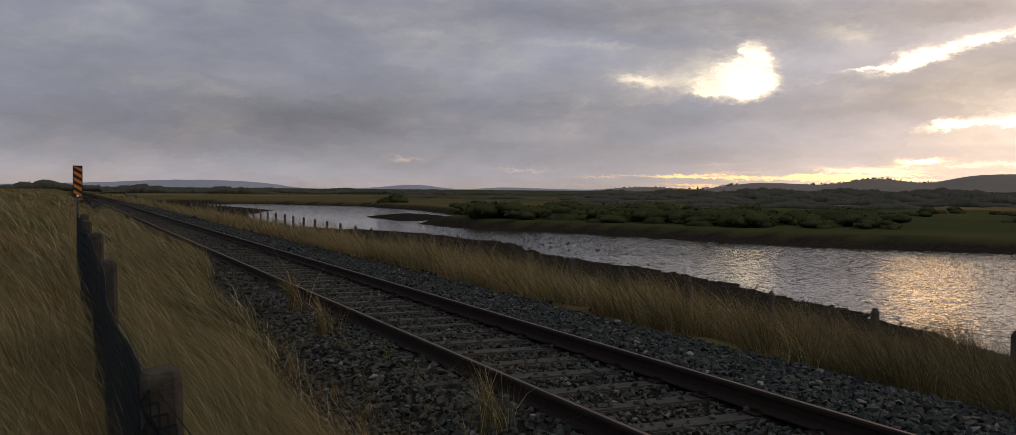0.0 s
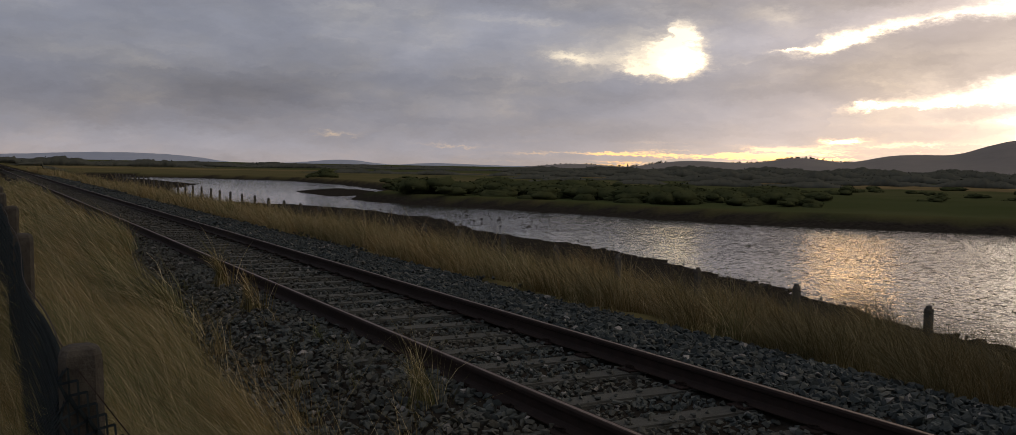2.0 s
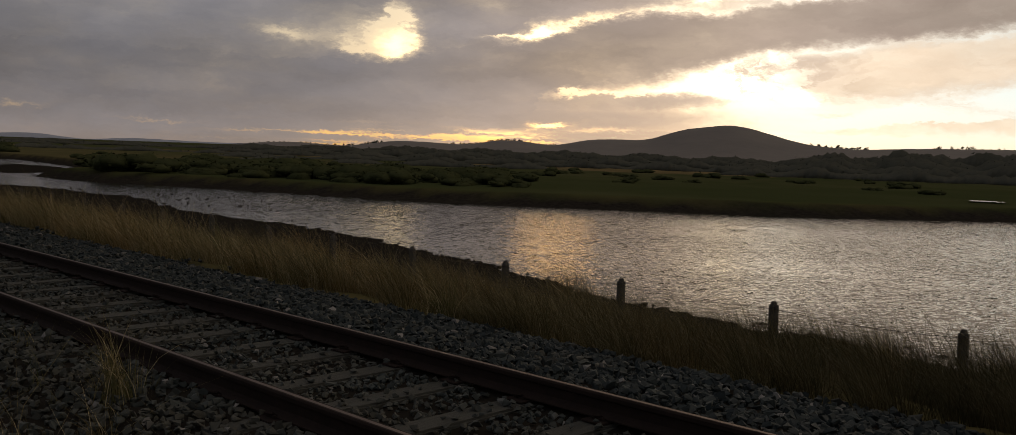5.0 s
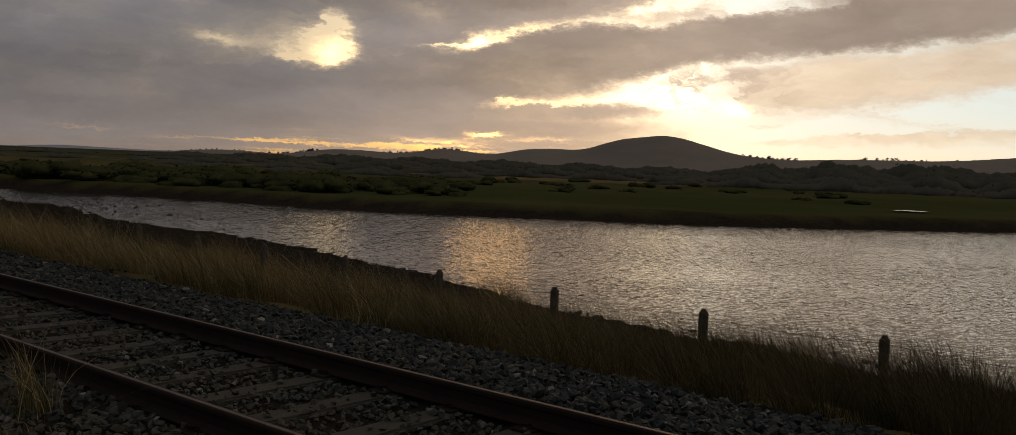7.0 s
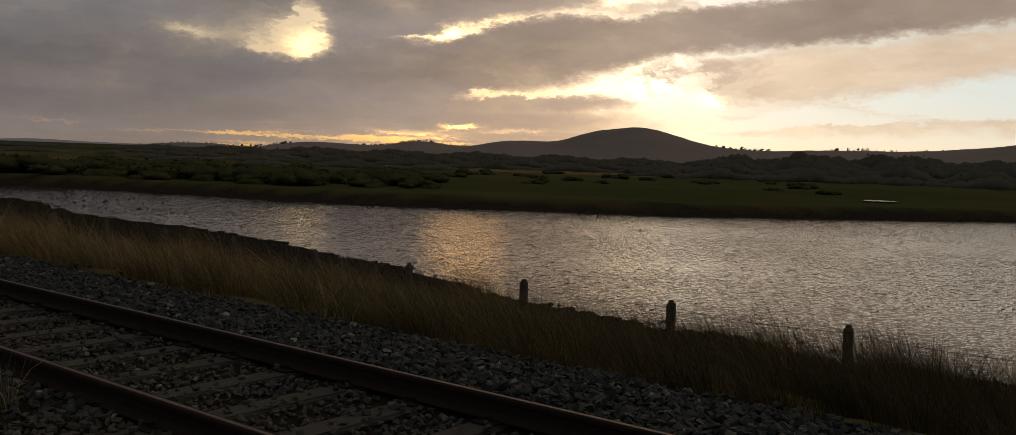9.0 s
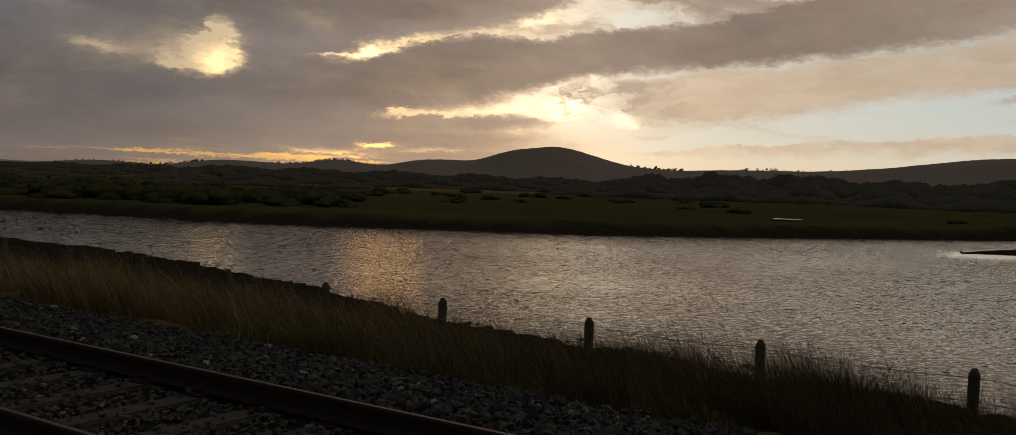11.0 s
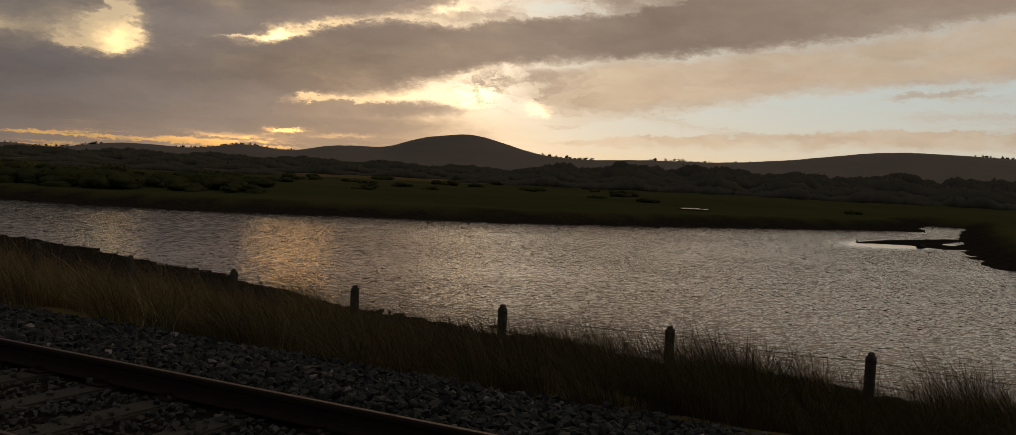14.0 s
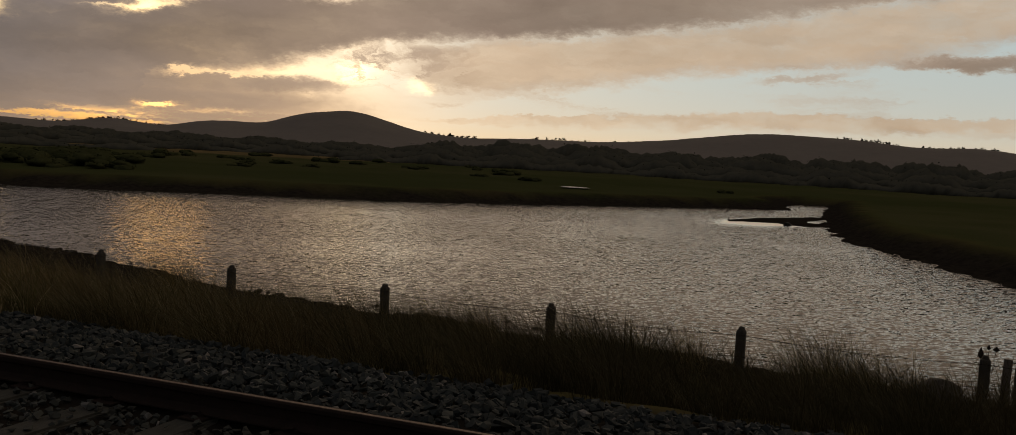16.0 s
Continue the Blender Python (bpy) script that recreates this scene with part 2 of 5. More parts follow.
clear = wmix(lowest, wmix(low, wmix(ramp(AZ, 50.0, 68.0), (1.10, 0.98, 0.74), (0.74, 0.98, 1.10)), (1.42, 1.08, 0.60)), (1.50, 0.72, 0.07))
clear = wadd(wscale(nish.outputs[0], 0.01), clear)
clear = wscale(clear, wm("SUBTRACT", 1.0, wm("MULTIPLY", ramp(EL, 11.0, 26.0), 0.35)))
clear = wmix(ramp(EL, 9.0, 14.0), clear, (1.06, 0.86, 0.66))
clear = wadd(wscale(clear, 0.90), wscale((0.54, 0.43, 0.27), wide_glow))
clear = wadd(clear, wscale((0.40, 0.36, 0.28), near_glow))
# cloud seen from below: cool and grey away from the sun, warm near it
tone = wnoise(FLAT, 0.11, 5, 0.55, 0.4, stretch=(0.45, 1.5, 1), offset=(3, 9, 0))
shade = wm("MULTIPLY_ADD", wm("SUBTRACT", tone.outputs[0], 0.5), 0.70, 1.0)
shade = blob(shade, 14.0, 4.4, 17.0, 1.7, 3.0, -0.26)
shade = blob(shade, 2.0, 9.5, 10.0, 2.2, 4.0, 0.08)
shade = blob(shade, 25.0, 7.0, 6.0, 1.6, 30.0, 0.20)
shade = blob(shade, 36.0, 10.5, 12.0, 1.1, -1.0, -0.28)
shade = blob(shade, 31.0, 7.9, 4.5, 1.4, 0.0, 0.26)
shade = blob(shade, 52.0, 6.3, 6.5, 1.3, 8.0, -0.24)
shade = blob(shade, 43.6, 7.6, 1.6, 1.4, 20.0, 0.12)
shade = blob(shade, 50.5, 10.0, 5.5, 1.1, 8.0, -0.42)
shade = blob(shade, 39.0, 4.6, 7.0, 0.8, 6.0, -0.12)
shade = blob(shade, 96.0, 6.3, 4.0, 0.5, 0.0, -0.30)
shade = wm("MULTIPLY", shade, wm("SUBTRACT", 1.0, wm("MULTIPLY", wm("MULTIPLY", ramp(EL, 14.0, 30.0), ramp(AZ, 0.0, 40.0)), 0.22)))
shade = blob(shade, 10.0, 1.0, 26.0, 0.9, 0.0, 0.28)
shade = wm("MULTIPLY", shade, wm("SUBTRACT", 1.0, wm("MULTIPLY", wm("MULTIPLY", bank, wm("MULTIPLY", ramp(AZ, 40.0, 54.0), ramp(EL, 3.4, 5.4))), 0.30)))
cloud = wmix(ramp(AZ, 34.0, 62.0), (0.240, 0.246, 0.285), (0.395, 0.320, 0.285))
cloud = wmix(ramp(AZ, 66.0, 86.0), cloud, (0.62, 0.505, 0.420))
cloud = wmix(wm("MAXIMUM", beige, streak), cloud, (0.80, 0.640, 0.480))
cloud = wadd(wscale(cloud, shade), wscale((0.135, 0.082, 0.030), low))
cloud = wadd(cloud, wscale((0.20, 0.155, 0.115), wide_glow))
cloud = wadd(cloud, wscale((0.20, 0.105, 0.010), wm("MULTIPLY", low, wm("MULTIPLY", ramp(AZ, 24.0, 44.0), wm("SUBTRACT", 1.0, ramp(AZ, 56.0, 70.0))))))
fine = wnoise(WARPED, 0.55, 6, 0.6, 0.4, stretch=(0.40, 1.4, 1), offset=(5, 1, 0))
cloud = wscale(cloud, wm("MULTIPLY_ADD", wm("SUBTRACT", fine.outputs[0], 0.5), 0.42, 1.0))
# the breaks nearest the sun are lit through
G = blob(0.0, 39.9, 6.4, 1.2, 0.7, 25.0, 1.9)
G = blob(G, 48.4, 7.35, 1.0, 0.45, 10.0, 2.6)
G = blob(G, 51.6, 8.25, 2.0, 0.35, 14.0, 1.4)
G = blob(G, 60.4, 4.4, 1.2, 0.50, 10.0, 1.8)
G = blob(G, 56.6, 4.35, 2.6, 0.25, 6.0, 0.6)
G = blob(G, 64.6, 3.95, 0.7, 0.35, 0.0, 1.6)
G = blob(G, 58.5, 9.5, 2.0, 0.6, 4.0, 0.8)
gold = blob(0.0, 49.6, 1.9, 1.6, 0.28, 2.0, 2.6)
gold = blob(gold, 47.0, 1.2, 3.0, 0.25, 0.0, 1.0)
clear = wadd(clear, wadd(wscale((1.0, 0.72, 0.31), G), wscale((1.0, 0.52, 0.11), gold)))
edge = wm("MULTIPLY", wm("MULTIPLY", T, wm("SUBTRACT", 1.0, T)), wm("MULTIPLY", wide_glow, 1.3))
look_up = wadd(wadd(wscale(clear, T), wscale(cloud, wm("SUBTRACT", 1.0, T))), wscale((1.0, 0.70, 0.36), edge))
# the whole sky brightens towards the sun
sunward = wm("MULTIPLY", wm("MULTIPLY", ramp(AZ, 30.0, 54.0), wm("SUBTRACT", 1.0, ramp(AZ, 105.0, 160.0))), wm("SUBTRACT", 1.0, ramp(EL, 14.0, 42.0)))
look_up = wscale(look_up, wm("MULTIPLY_ADD", sunward, 0.52, 1.0))
# and so do unseen front-lit clouds opposite it, added as fill for the ground
facing = wm("ADD", ramp(wm("MULTIPLY", AZ, -1.0), 15.0, 80.0), ramp(AZ, 120.0, 175.0))
look_up = wscale(look_up, wm("MULTIPLY_ADD", facing, 0.15, 1.0))
bg = wnode("ShaderNodeBackground")
wlink(look_up, bg.inputs[0])
bg.inputs[1].default_value = 1.0
wout = wnode("ShaderNodeOutputWorld")
WT.links.new(bg.outputs[0], wout.inputs[0])

# the sun itself is veiled: weak and broad
sun = new("sun", bpy.data.lights.new("sun", "SUN"))
sun.data.energy, sun.data.angle, sun.data.color = 0.014, radians(5), (1.0, 0.53, 0.15)
sun.matrix_world = look((0, 0, 0), (-math.sin(radians(SUN_AZ)), -math.cos(radians(SUN_AZ)), -math.tan(radians(SUN_EL))))

# ---- materials ----


class Mat:
    """A small builder for node materials."""

    def __init__(self, name):
        self.m = bpy.data.materials.new(name)
        self.m.use_nodes = True
        self.t = self.m.node_tree
        self.b = self.t.nodes["Principled BSDF"]
        self.pos = self.t.nodes.new("ShaderNodeNewGeometry").outputs["Position"]

    def put(self, value, socket):
        if isinstance(value, (int, float)):
            socket.default_value = value
        elif isinstance(value, tuple):
            socket.default_value = value if len(value) == len(socket.default_value) else (*value, 1.0)
        else:
            self.t.links.new(value, socket)

    def noise(self, scale, detail=4, rough=0.55, stretch=(1, 1, 1), vec=None, turn=0.0):
        mp = self.t.nodes.new("ShaderNodeMapping")
        self.put(vec or self.pos, mp.inputs[0])
        mp.inputs[2].default_value = (0, 0, radians(turn))
        mp.inputs[3].default_value = stretch
        n = self.t.nodes.new("ShaderNodeTexNoise")
        self.put(mp.outputs[0], n.inputs["Vector"])
        n.inputs["Scale"].default_value, n.inputs["Detail"].default_value, n.inputs["Roughness"].default_value = scale, detail, rough
        return n.outputs[0]

    def ramp(self, v, lo, hi):
        n = self.t.nodes.new("ShaderNodeMapRange")
        self.put(v, n.inputs[0])
        n.inputs[1].default_value, n.inputs[2].default_value = lo, hi
        return n.outputs[0]

    def math(self, op, a, b=0.0):
        n = self.t.nodes.new("ShaderNodeMath")
        n.operation = op
        self.put(a, n.inputs[0]), self.put(b, n.inputs[1])
        return n.outputs[0]

    def mix(self, f, a, b):
        n = self.t.nodes.new("ShaderNodeMix")
        n.data_type = "RGBA"
        self.put(f, n.inputs[0]), self.put(a, n.inputs[6]), self.put(b, n.inputs[7])
        return n.outputs[2]

    def bump(self, height, strength, distance, normal=None):
        n = self.t.nodes.new("ShaderNodeBump")
        n.inputs["Strength"].default_value, n.inputs["Distance"].default_value = strength, distance
        self.put(height, n.inputs["Height"])
        if normal is not None:
            self.put(normal, n.inputs["Normal"])
        self.put(n.outputs[0], self.b.inputs["Normal"])
        return n.outputs[0]

    def island(self):
        return self.t.nodes.new("ShaderNodeNewGeometry").outputs["Random Per Island"]

    def single(self):
        return self.t.nodes.new("ShaderNodeObjectInfo").outputs["Random"]

    def mask(self, name):
        n = self.t.nodes.new("ShaderNodeAttribute")
        n.attribute_name = name
        return n.outputs["Fac"]

    def surface(self, colour, rough=0.8, metal=0.0, spec=0.3):
        self.put(colour, self.b.inputs["Base Color"])
        self.put(rough, self.b.inputs["Roughness"])
        self.b.inputs["Metallic"].default_value = metal
        self.b.inputs["Specular IOR Level"].default_value = spec
        return self.m


def ground_material():
    k = Mat("ground")
    n1, n2, n3 = k.noise(0.12, 5), k.noise(2.5, 5, 0.65), k.noise(0.02, 3)
    turf = k.mix(k.ramp(n1, 0.35, 0.65), (0.045, 0.060, 0.018), (0.100, 0.090, 0.035))
    field = k.mix(k.ramp(n3, 0.40, 0.60), (0.052, 0.063, 0.026), (0.072, 0.076, 0.035))
    field = k.mix(k.math("MULTIPLY", k.ramp(n1, 0.45, 0.7), 0.5), field, (0.046, 0.058, 0.022))
    tan = k.mix(k.ramp(n1, 0.3, 0.7), (0.19, 0.145, 0.075), (0.120, 0.098, 0.048))
    mud = k.mix(k.ramp(n2, 0.3, 0.7), (0.016, 0.015, 0.013), (0.036, 0.032, 0.026))
    c = k.mix(k.mask("field"), turf, field)
    c = k.mix(k.mask("tan"), c, tan)
    c = k.mix(k.mask("mud"), c, mud)
    k.bump(k.noise(6.0, 6, 0.7), 0.6, 0.06)
    return k.surface(c, 1.0, 0.0, 0.0)


WATER_LEVEL = -2.2


def water_material():
    k = Mat("river_water")
    # wind ripples: slopes of two sizes, steeper in the gusts
    calm = k.ramp(k.noise(0.09, 3, 0.55), 0.25, 0.62)
    total = None
    for scale, amount, turn in ((1.5, 0.04, -52), (3.6, 0.46, -62), (8.5, 0.60, -46)):
        mp = k.t.nodes.new("ShaderNodeMapping")
        k.put(k.pos, mp.inputs[0])
        mp.inputs[2].default_value, mp.inputs[3].default_value = (0, 0, radians(turn)), (1.55, 0.66, 1.0)
        mp.vector_type = "TEXTURE"
        n = k.t.nodes.new("ShaderNodeTexNoise")
        k.put(mp.outputs[0], n.inputs["Vector"])
        n.inputs["Scale"].default_value, n.inputs["Detail"].default_value, n.inputs["Roughness"].default_value = scale, 2, 0.6
        sub = k.t.nodes.new("ShaderNodeVectorMath")
        sub.operation = "SUBTRACT"
        k.put(n.outputs["Color"], sub.inputs[0]), k.put((0.5, 0.5, 0.5), sub.inputs[1])
        mul = k.t.nodes.new("ShaderNodeVectorMath")
        mul.operation = "MULTIPLY"
        k.put(sub.outputs[0], mul.inputs[0]), k.put((amount, amount, 0.0), mul.inputs[1])
        if total is None:
            total = mul.outputs[0]
        else:
            add = k.t.nodes.new("ShaderNodeVectorMath")
            k.put(total, add.inputs[0]), k.put(mul.outputs[0], add.inputs[1])
            total = add.outputs[0]
    # sheltered, glassy water in the lee of the mud spit
    lee = k.t.nodes.new("ShaderNodeMapping")
    lee.vector_type = "TEXTURE"
    k.put(k.pos, lee.inputs[0])
    lee.inputs[1].default_value, lee.inputs[2].default_value, lee.inputs[3].default_value = (70.5, 5.6, WATER_LEVEL), (0, 0, radians(-20)), (8.0, 3.6, 5.0)
    far = k.t.nodes.new("ShaderNodeVectorMath")
    far.operation = "LENGTH"
    k.put(lee.outputs[0], far.inputs[0])
    open_water = k.ramp(k.math("ADD", far.outputs["Value"], k.math("MULTIPLY", k.noise(0.35, 4), 0.5)), 0.85, 1.35)
    calm = k.math("MULTIPLY", calm, open_water)
    gust = k.t.nodes.new("ShaderNodeVectorMath")
    gust.operation = "SCALE"
    k.put(total, gust.inputs[0]), k.put(k.math("ADD", k.math("MULTIPLY", calm, 0.5), k.math("MULTIPLY", open_water, 0.5)), gust.inputs[3])
    up = k.t.nodes.new("ShaderNodeVectorMath")
    k.put(gust.outputs[0], up.inputs[0]), k.put((0.0, 0.0, 1.0), up.inputs[1])
    unit = k.t.nodes.new("ShaderNodeVectorMath")
    unit.operation = "NORMALIZE"
    k.put(up.outputs[0], unit.inputs[0])
    k.put(unit.outputs[0], k.b.inputs["Normal"])
    k.b.inputs["IOR"].default_value = 1.33
    return k.surface((0.030, 0.031, 0.027), 0.035, 0.0, 0.5)


def ballast_material(name, per):
    k = Mat(name)
    r = k.island() if per == "island" else k.single()
    c = k.mix(k.ramp(r, 0.0, 0.9), (0.030, 0.037, 0.035), (0.076, 0.087, 0.080))
    c = k.mix(k.ramp(r, 0.965, 0.985), c, (0.24, 0.235, 0.22))
    # older, dirtier stone on the dune side; fresher dark stone on the river shoulder
    c = k.mix(k.math("MULTIPLY", k.ramp(k.noise(0.9, 4), 0.45, 0.70), 0.7), c, (0.085, 0.076, 0.055))
    sx = k.t.nodes.new("ShaderNodeSeparateXYZ")
    k.put(k.pos, sx.inputs[0])
    c = k.mix(k.math("MULTIPLY", k.ramp(sx.outputs[1], 8.0, 26.0), 0.6), c, (0.052, 0.045, 0.036))
    fresh = k.math("MULTIPLY", k.ramp(sx.outputs[0], 5.0, 5.4), k.ramp(r, 0.96, 0.60))
    c = k.mix(k.math("MULTIPLY", fresh, 0.92), c, (0.027, 0.036, 0.037))
    k.bump(k.noise(45.0, 4, 0.7), 0.5, 0.01)
    return k.surface(c, 0.8, 0.0, 0.2)


def grass_material(name, green, brown, straw, thin=0.22, near_shade=0.0, dry=0.0):
    """Windswept grass: green patches, brown and fox-red ones, and single pale dead strands."""
    k = Mat(name)
    r = k.island()
    r2 = k.math("FRACT", k.math("MULTIPLY", r, 37.0))
    broad, close = k.noise(0.55, 4, 0.6), k.noise(2.6, 3, 0.6)
    patch = k.math("ADD", k.math("MULTIPLY", broad, 0.6), k.math("MULTIPLY", close, 0.4))
    c = k.mix(k.ramp(k.math("ADD", k.math("MULTIPLY", r, 0.45), k.math("MULTIPLY", patch, 1.6)), 0.80 - dry, 1.28 - dry), green, brown)
    c = k.mix(k.math("MULTIPLY", k.ramp(k.noise(0.8, 4, 0.6, (1, 0.6, 1)), 0.46, 0.62), 0.62), c, (0.250, 0.155, 0.056))
    c = k.mix(k.math("MULTIPLY", k.ramp(r2, 0.78, 0.95), 0.9), c, straw)
    c = k.mix(k.math("MULTIPLY", k.ramp(r2, 0.34, 0.10), 0.75), c, (0.030, 0.033, 0.013))
    if near_shade:
        # darker green near the gate: back-lit shade put into the blade colour
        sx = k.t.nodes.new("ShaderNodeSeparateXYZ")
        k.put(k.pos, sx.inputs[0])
        c = k.mix(k.math("MULTIPLY", k.ramp(k.math("ADD", sx.outputs[1], k.math("MULTIPLY", patch, 9.0)), 20.0, 7.0), near_shade), c, (0.026, 0.028, 0.014))
    m = k.surface(c, 0.75, 0.0, 0.12)
    tr = k.t.nodes.new("ShaderNodeBsdfTranslucent")
    k.put(c, tr.inputs[0])
    mx = k.t.nodes.new("ShaderNodeMixShader")
    mx.inputs[0].default_value = thin
    out = k.t.nodes["Material Output"]
    k.t.links.new(k.b.outputs[0], mx.inputs[1])
    k.t.links.new(tr.outputs[0], mx.inputs[2])
    k.t.links.new(mx.outputs[0], out.inputs[0])
    return m


def plain(name, a, b, scale, rough=0.8, metal=0.0, spec=0.3, bump=0.0, stretch=(1, 1, 1), local=False):
    k = Mat(name)
    vec = k.t.nodes.new("ShaderNodeTexCoord").outputs["Object"] if local else None
    n = k.noise(scale, 5, 0.6, stretch, vec)
    n2 = k.noise(scale * 7, 4, 0.65, stretch, vec)
    c = k.mix(k.ramp(k.math("ADD", k.math("MULTIPLY", n, 0.65), k.math("MULTIPLY", n2, 0.35)), 0.35, 0.65), a, b)
    if bump:
        k.bump(n2, 0.7, bump)
    return k.surface(c, rough, metal, spec)


M_GROUND = ground_material()
M_WATER = water_material()
M_STONE = ballast_material("ballast_stone", "island")
M_STONE_ONE = ballast_material("ballast_stone_single", "single")
M_GRASS = grass_material("marram_grass", (0.074, 0.092, 0.034), (0.245, 0.198, 0.088), (0.58, 0.49, 0.290))
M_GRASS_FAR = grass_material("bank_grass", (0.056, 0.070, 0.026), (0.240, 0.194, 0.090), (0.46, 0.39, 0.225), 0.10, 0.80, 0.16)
M_RUST = plain("rusted_rail_steel", (0.030, 0.020, 0.016), (0.019, 0.014, 0.012), 9.0, 0.85, 0.0, 0.15, 0.003)
M_STEEL = plain("worn_rail_head", (0.20, 0.155, 0.13), (0.12, 0.09, 0.075), 6.0, 0.55, 1.0, 0.5)
M_SLEEPER = plain("weathered_sleeper_timber", (0.052, 0.054, 0.047), (0.086, 0.088, 0.077), 4.0, 0.9, 0.0, 0.2, 0.008, (1.0, 14.0, 6.0))
M_CONCRETE = plain("weathered_concrete", (0.042, 0.040, 0.036), (0.085, 0.080, 0.070), 8.0, 0.9, 0.0, 0.2, 0.006)
M_WIRE = plain("rusted_wire", (0.020, 0.016, 0.014), (0.045, 0.036, 0.030), 30.0, 0.85, 0.0, 0.15)
M_OLD_POST = plain("lichened_concrete", (0.040, 0.036, 0.030), (0.085, 0.076, 0.062), 14.0, 0.95, 0.0, 0.1, 0.008)
M_MESH = plain("coated_fence_wire", (0.005, 0.009, 0.011), (0.014, 0.021, 0.025), 25.0, 0.65, 0.0, 0.12)
M_TIMBER = plain("grey_fence_timber", (0.09, 0.075, 0.06), (0.16, 0.14, 0.12), 6.0, 0.9, 0.0, 0.2, 0.006, (6, 6, 1))
M_BLACK = plain("black_sign_paint", (0.012, 0.012, 0.013), (0.022, 0.021, 0.020), 12.0, 0.5)
M_ORANGE = plain("orange_sign_film", (0.62, 0.20, 0.025), (0.52, 0.16, 0.02), 12.0, 0.45)
M_WHITE = plain("white_reflector", (0.75, 0.75, 0.72), (0.6, 0.6, 0.58), 20.0, 0.4)
M_POLE = plain("galvanised_pole", (0.06, 0.06, 0.06), (0.10, 0.10, 0.10), 12.0, 0.55, 0.6)
M_SCRUB = plain("scrub_leaves", (0.030, 0.038, 0.017), (0.064, 0.070, 0.032), 0.6, 0.95, 0.0, 0.0)
# leaf colour greyed and lifted, with some distance haze painted in
M_WOOD_FAR = plain("hazed_woodland_leaves", (0.060, 0.064, 0.052), (0.088, 0.090, 0.072), 0.12, 0.95, 0.0, 0.0)
# ridge colour lifted to a pale grey that imitates haze
M_HILL = plain("hazy_hill", (0.155, 0.148, 0.140), (0.190, 0.178, 0.164), 0.006, 0.95, 0.0, 0.1)
# the blue of distance haze is put into this base colour
M_HILL_FAR = plain("far_haze_hill", (0.30, 0.34, 0.42), (0.34, 0.37, 0.43), 0.004, 0.95, 0.0, 0.1)
M_ROCK = plain("dark_shore_rock", (0.030, 0.028, 0.025), (0.075, 0.068, 0.058), 6.0, 0.85, 0.0, 0.3, 0.02)

# ---- mesh helpers ----


def mesh_object(name, verts, faces, material, parent=None, label="", smooth=False):
    me = bpy.data.meshes.new(name)
    me.from_pydata([tuple(v) for v in verts], [], faces)
    me.materials.append(material)
    if smooth:
        me.polygons.foreach_set("use_smooth", [True] * len(me.polygons))
    ob = new(name, me)
    ob.parent = parent
    return tagged(ob, label)


def soup(name, verts, tris, material, parent=None, smooth=False):
    """A large triangle mesh from arrays."""
    me = bpy.data.meshes.new(name)
    verts, tris = np.asarray(verts, dtype=np.float32), np.asarray(tris, dtype=np.int32)
    me.vertices.add(len(verts)), me.loops.add(tris.size), me.polygons.add(len(tris))
    me.vertices.foreach_set("co", verts.ravel())
    me.loops.foreach_set("vertex_index", tris.ravel())
    me.polygons.foreach_set("loop_start", np.arange(0, tris.size, 3, dtype=np.int32))
    me.polygons.foreach_set("use_smooth", np.full(len(tris), smooth))
    me.update(calc_edges=True)
    me.materials.append(material)
    ob = new(name, me)
    ob.parent = parent
    return ob


def part(name, bm, material, parent, label=""):
    me = bpy.data.meshes.new(name)
    bm.to_mesh(me)
    bm.free()
    me.materials.append(material)
    ob = new(name, me)
    ob.parent = parent
    return tagged(ob, label)


def box(bm, lo, hi, bevel=0.0):
    m = Matrix.LocRotScale([(a + b) / 2 for a, b in zip(lo, hi)], None, [b - a for a, b in zip(lo, hi)])
    made = bmesh.ops.create_cube(bm, size=1.0, matrix=m)
    if bevel:
        edges = {e for v in made["verts"] for e in v.link_edges}
        bmesh.ops.bevel(bm, geom=list(edges), offset=bevel, segments=2, affect="EDGES")


def tube(bm, points, radius, sides=5):
    """A thin bent tube through the points."""
    rings = []
    for i, p in enumerate(points):
        a, b = Vector(points[max(i - 1, 0)]), Vector(points[min(i + 1, len(points) - 1)])
        d = (b - a).normalized()
        u = d.orthogonal().normalized()
        w = d.cross(u)
        rings.append([bm.verts.new(Vector(p) + radius * (u * math.cos(2 * math.pi * k / sides) + w * math.sin(2 * math.pi * k / sides))) for k in range(sides)])
    for r, s in zip(rings, rings[1:]):
        for k in range(sides):
            bm.faces.new((r[k], r[(k + 1) % sides], s[(k + 1) % sides], s[k]))
    bm.faces.new(rings[0][::-1]), bm.faces.new(rings[-1])


# ---- the lie of the land ----
RAIL_NEAR, RAIL_FAR = 3.397, 4.997     # the two rails of the 1.6 m gauge track, which runs along y
TRACK = 4.197
WATER = -2.2
FENCE_X = 0.33                       # mesh fence on the dune side
BANK_X = 12.5                        # post-and-wire fence on the river side

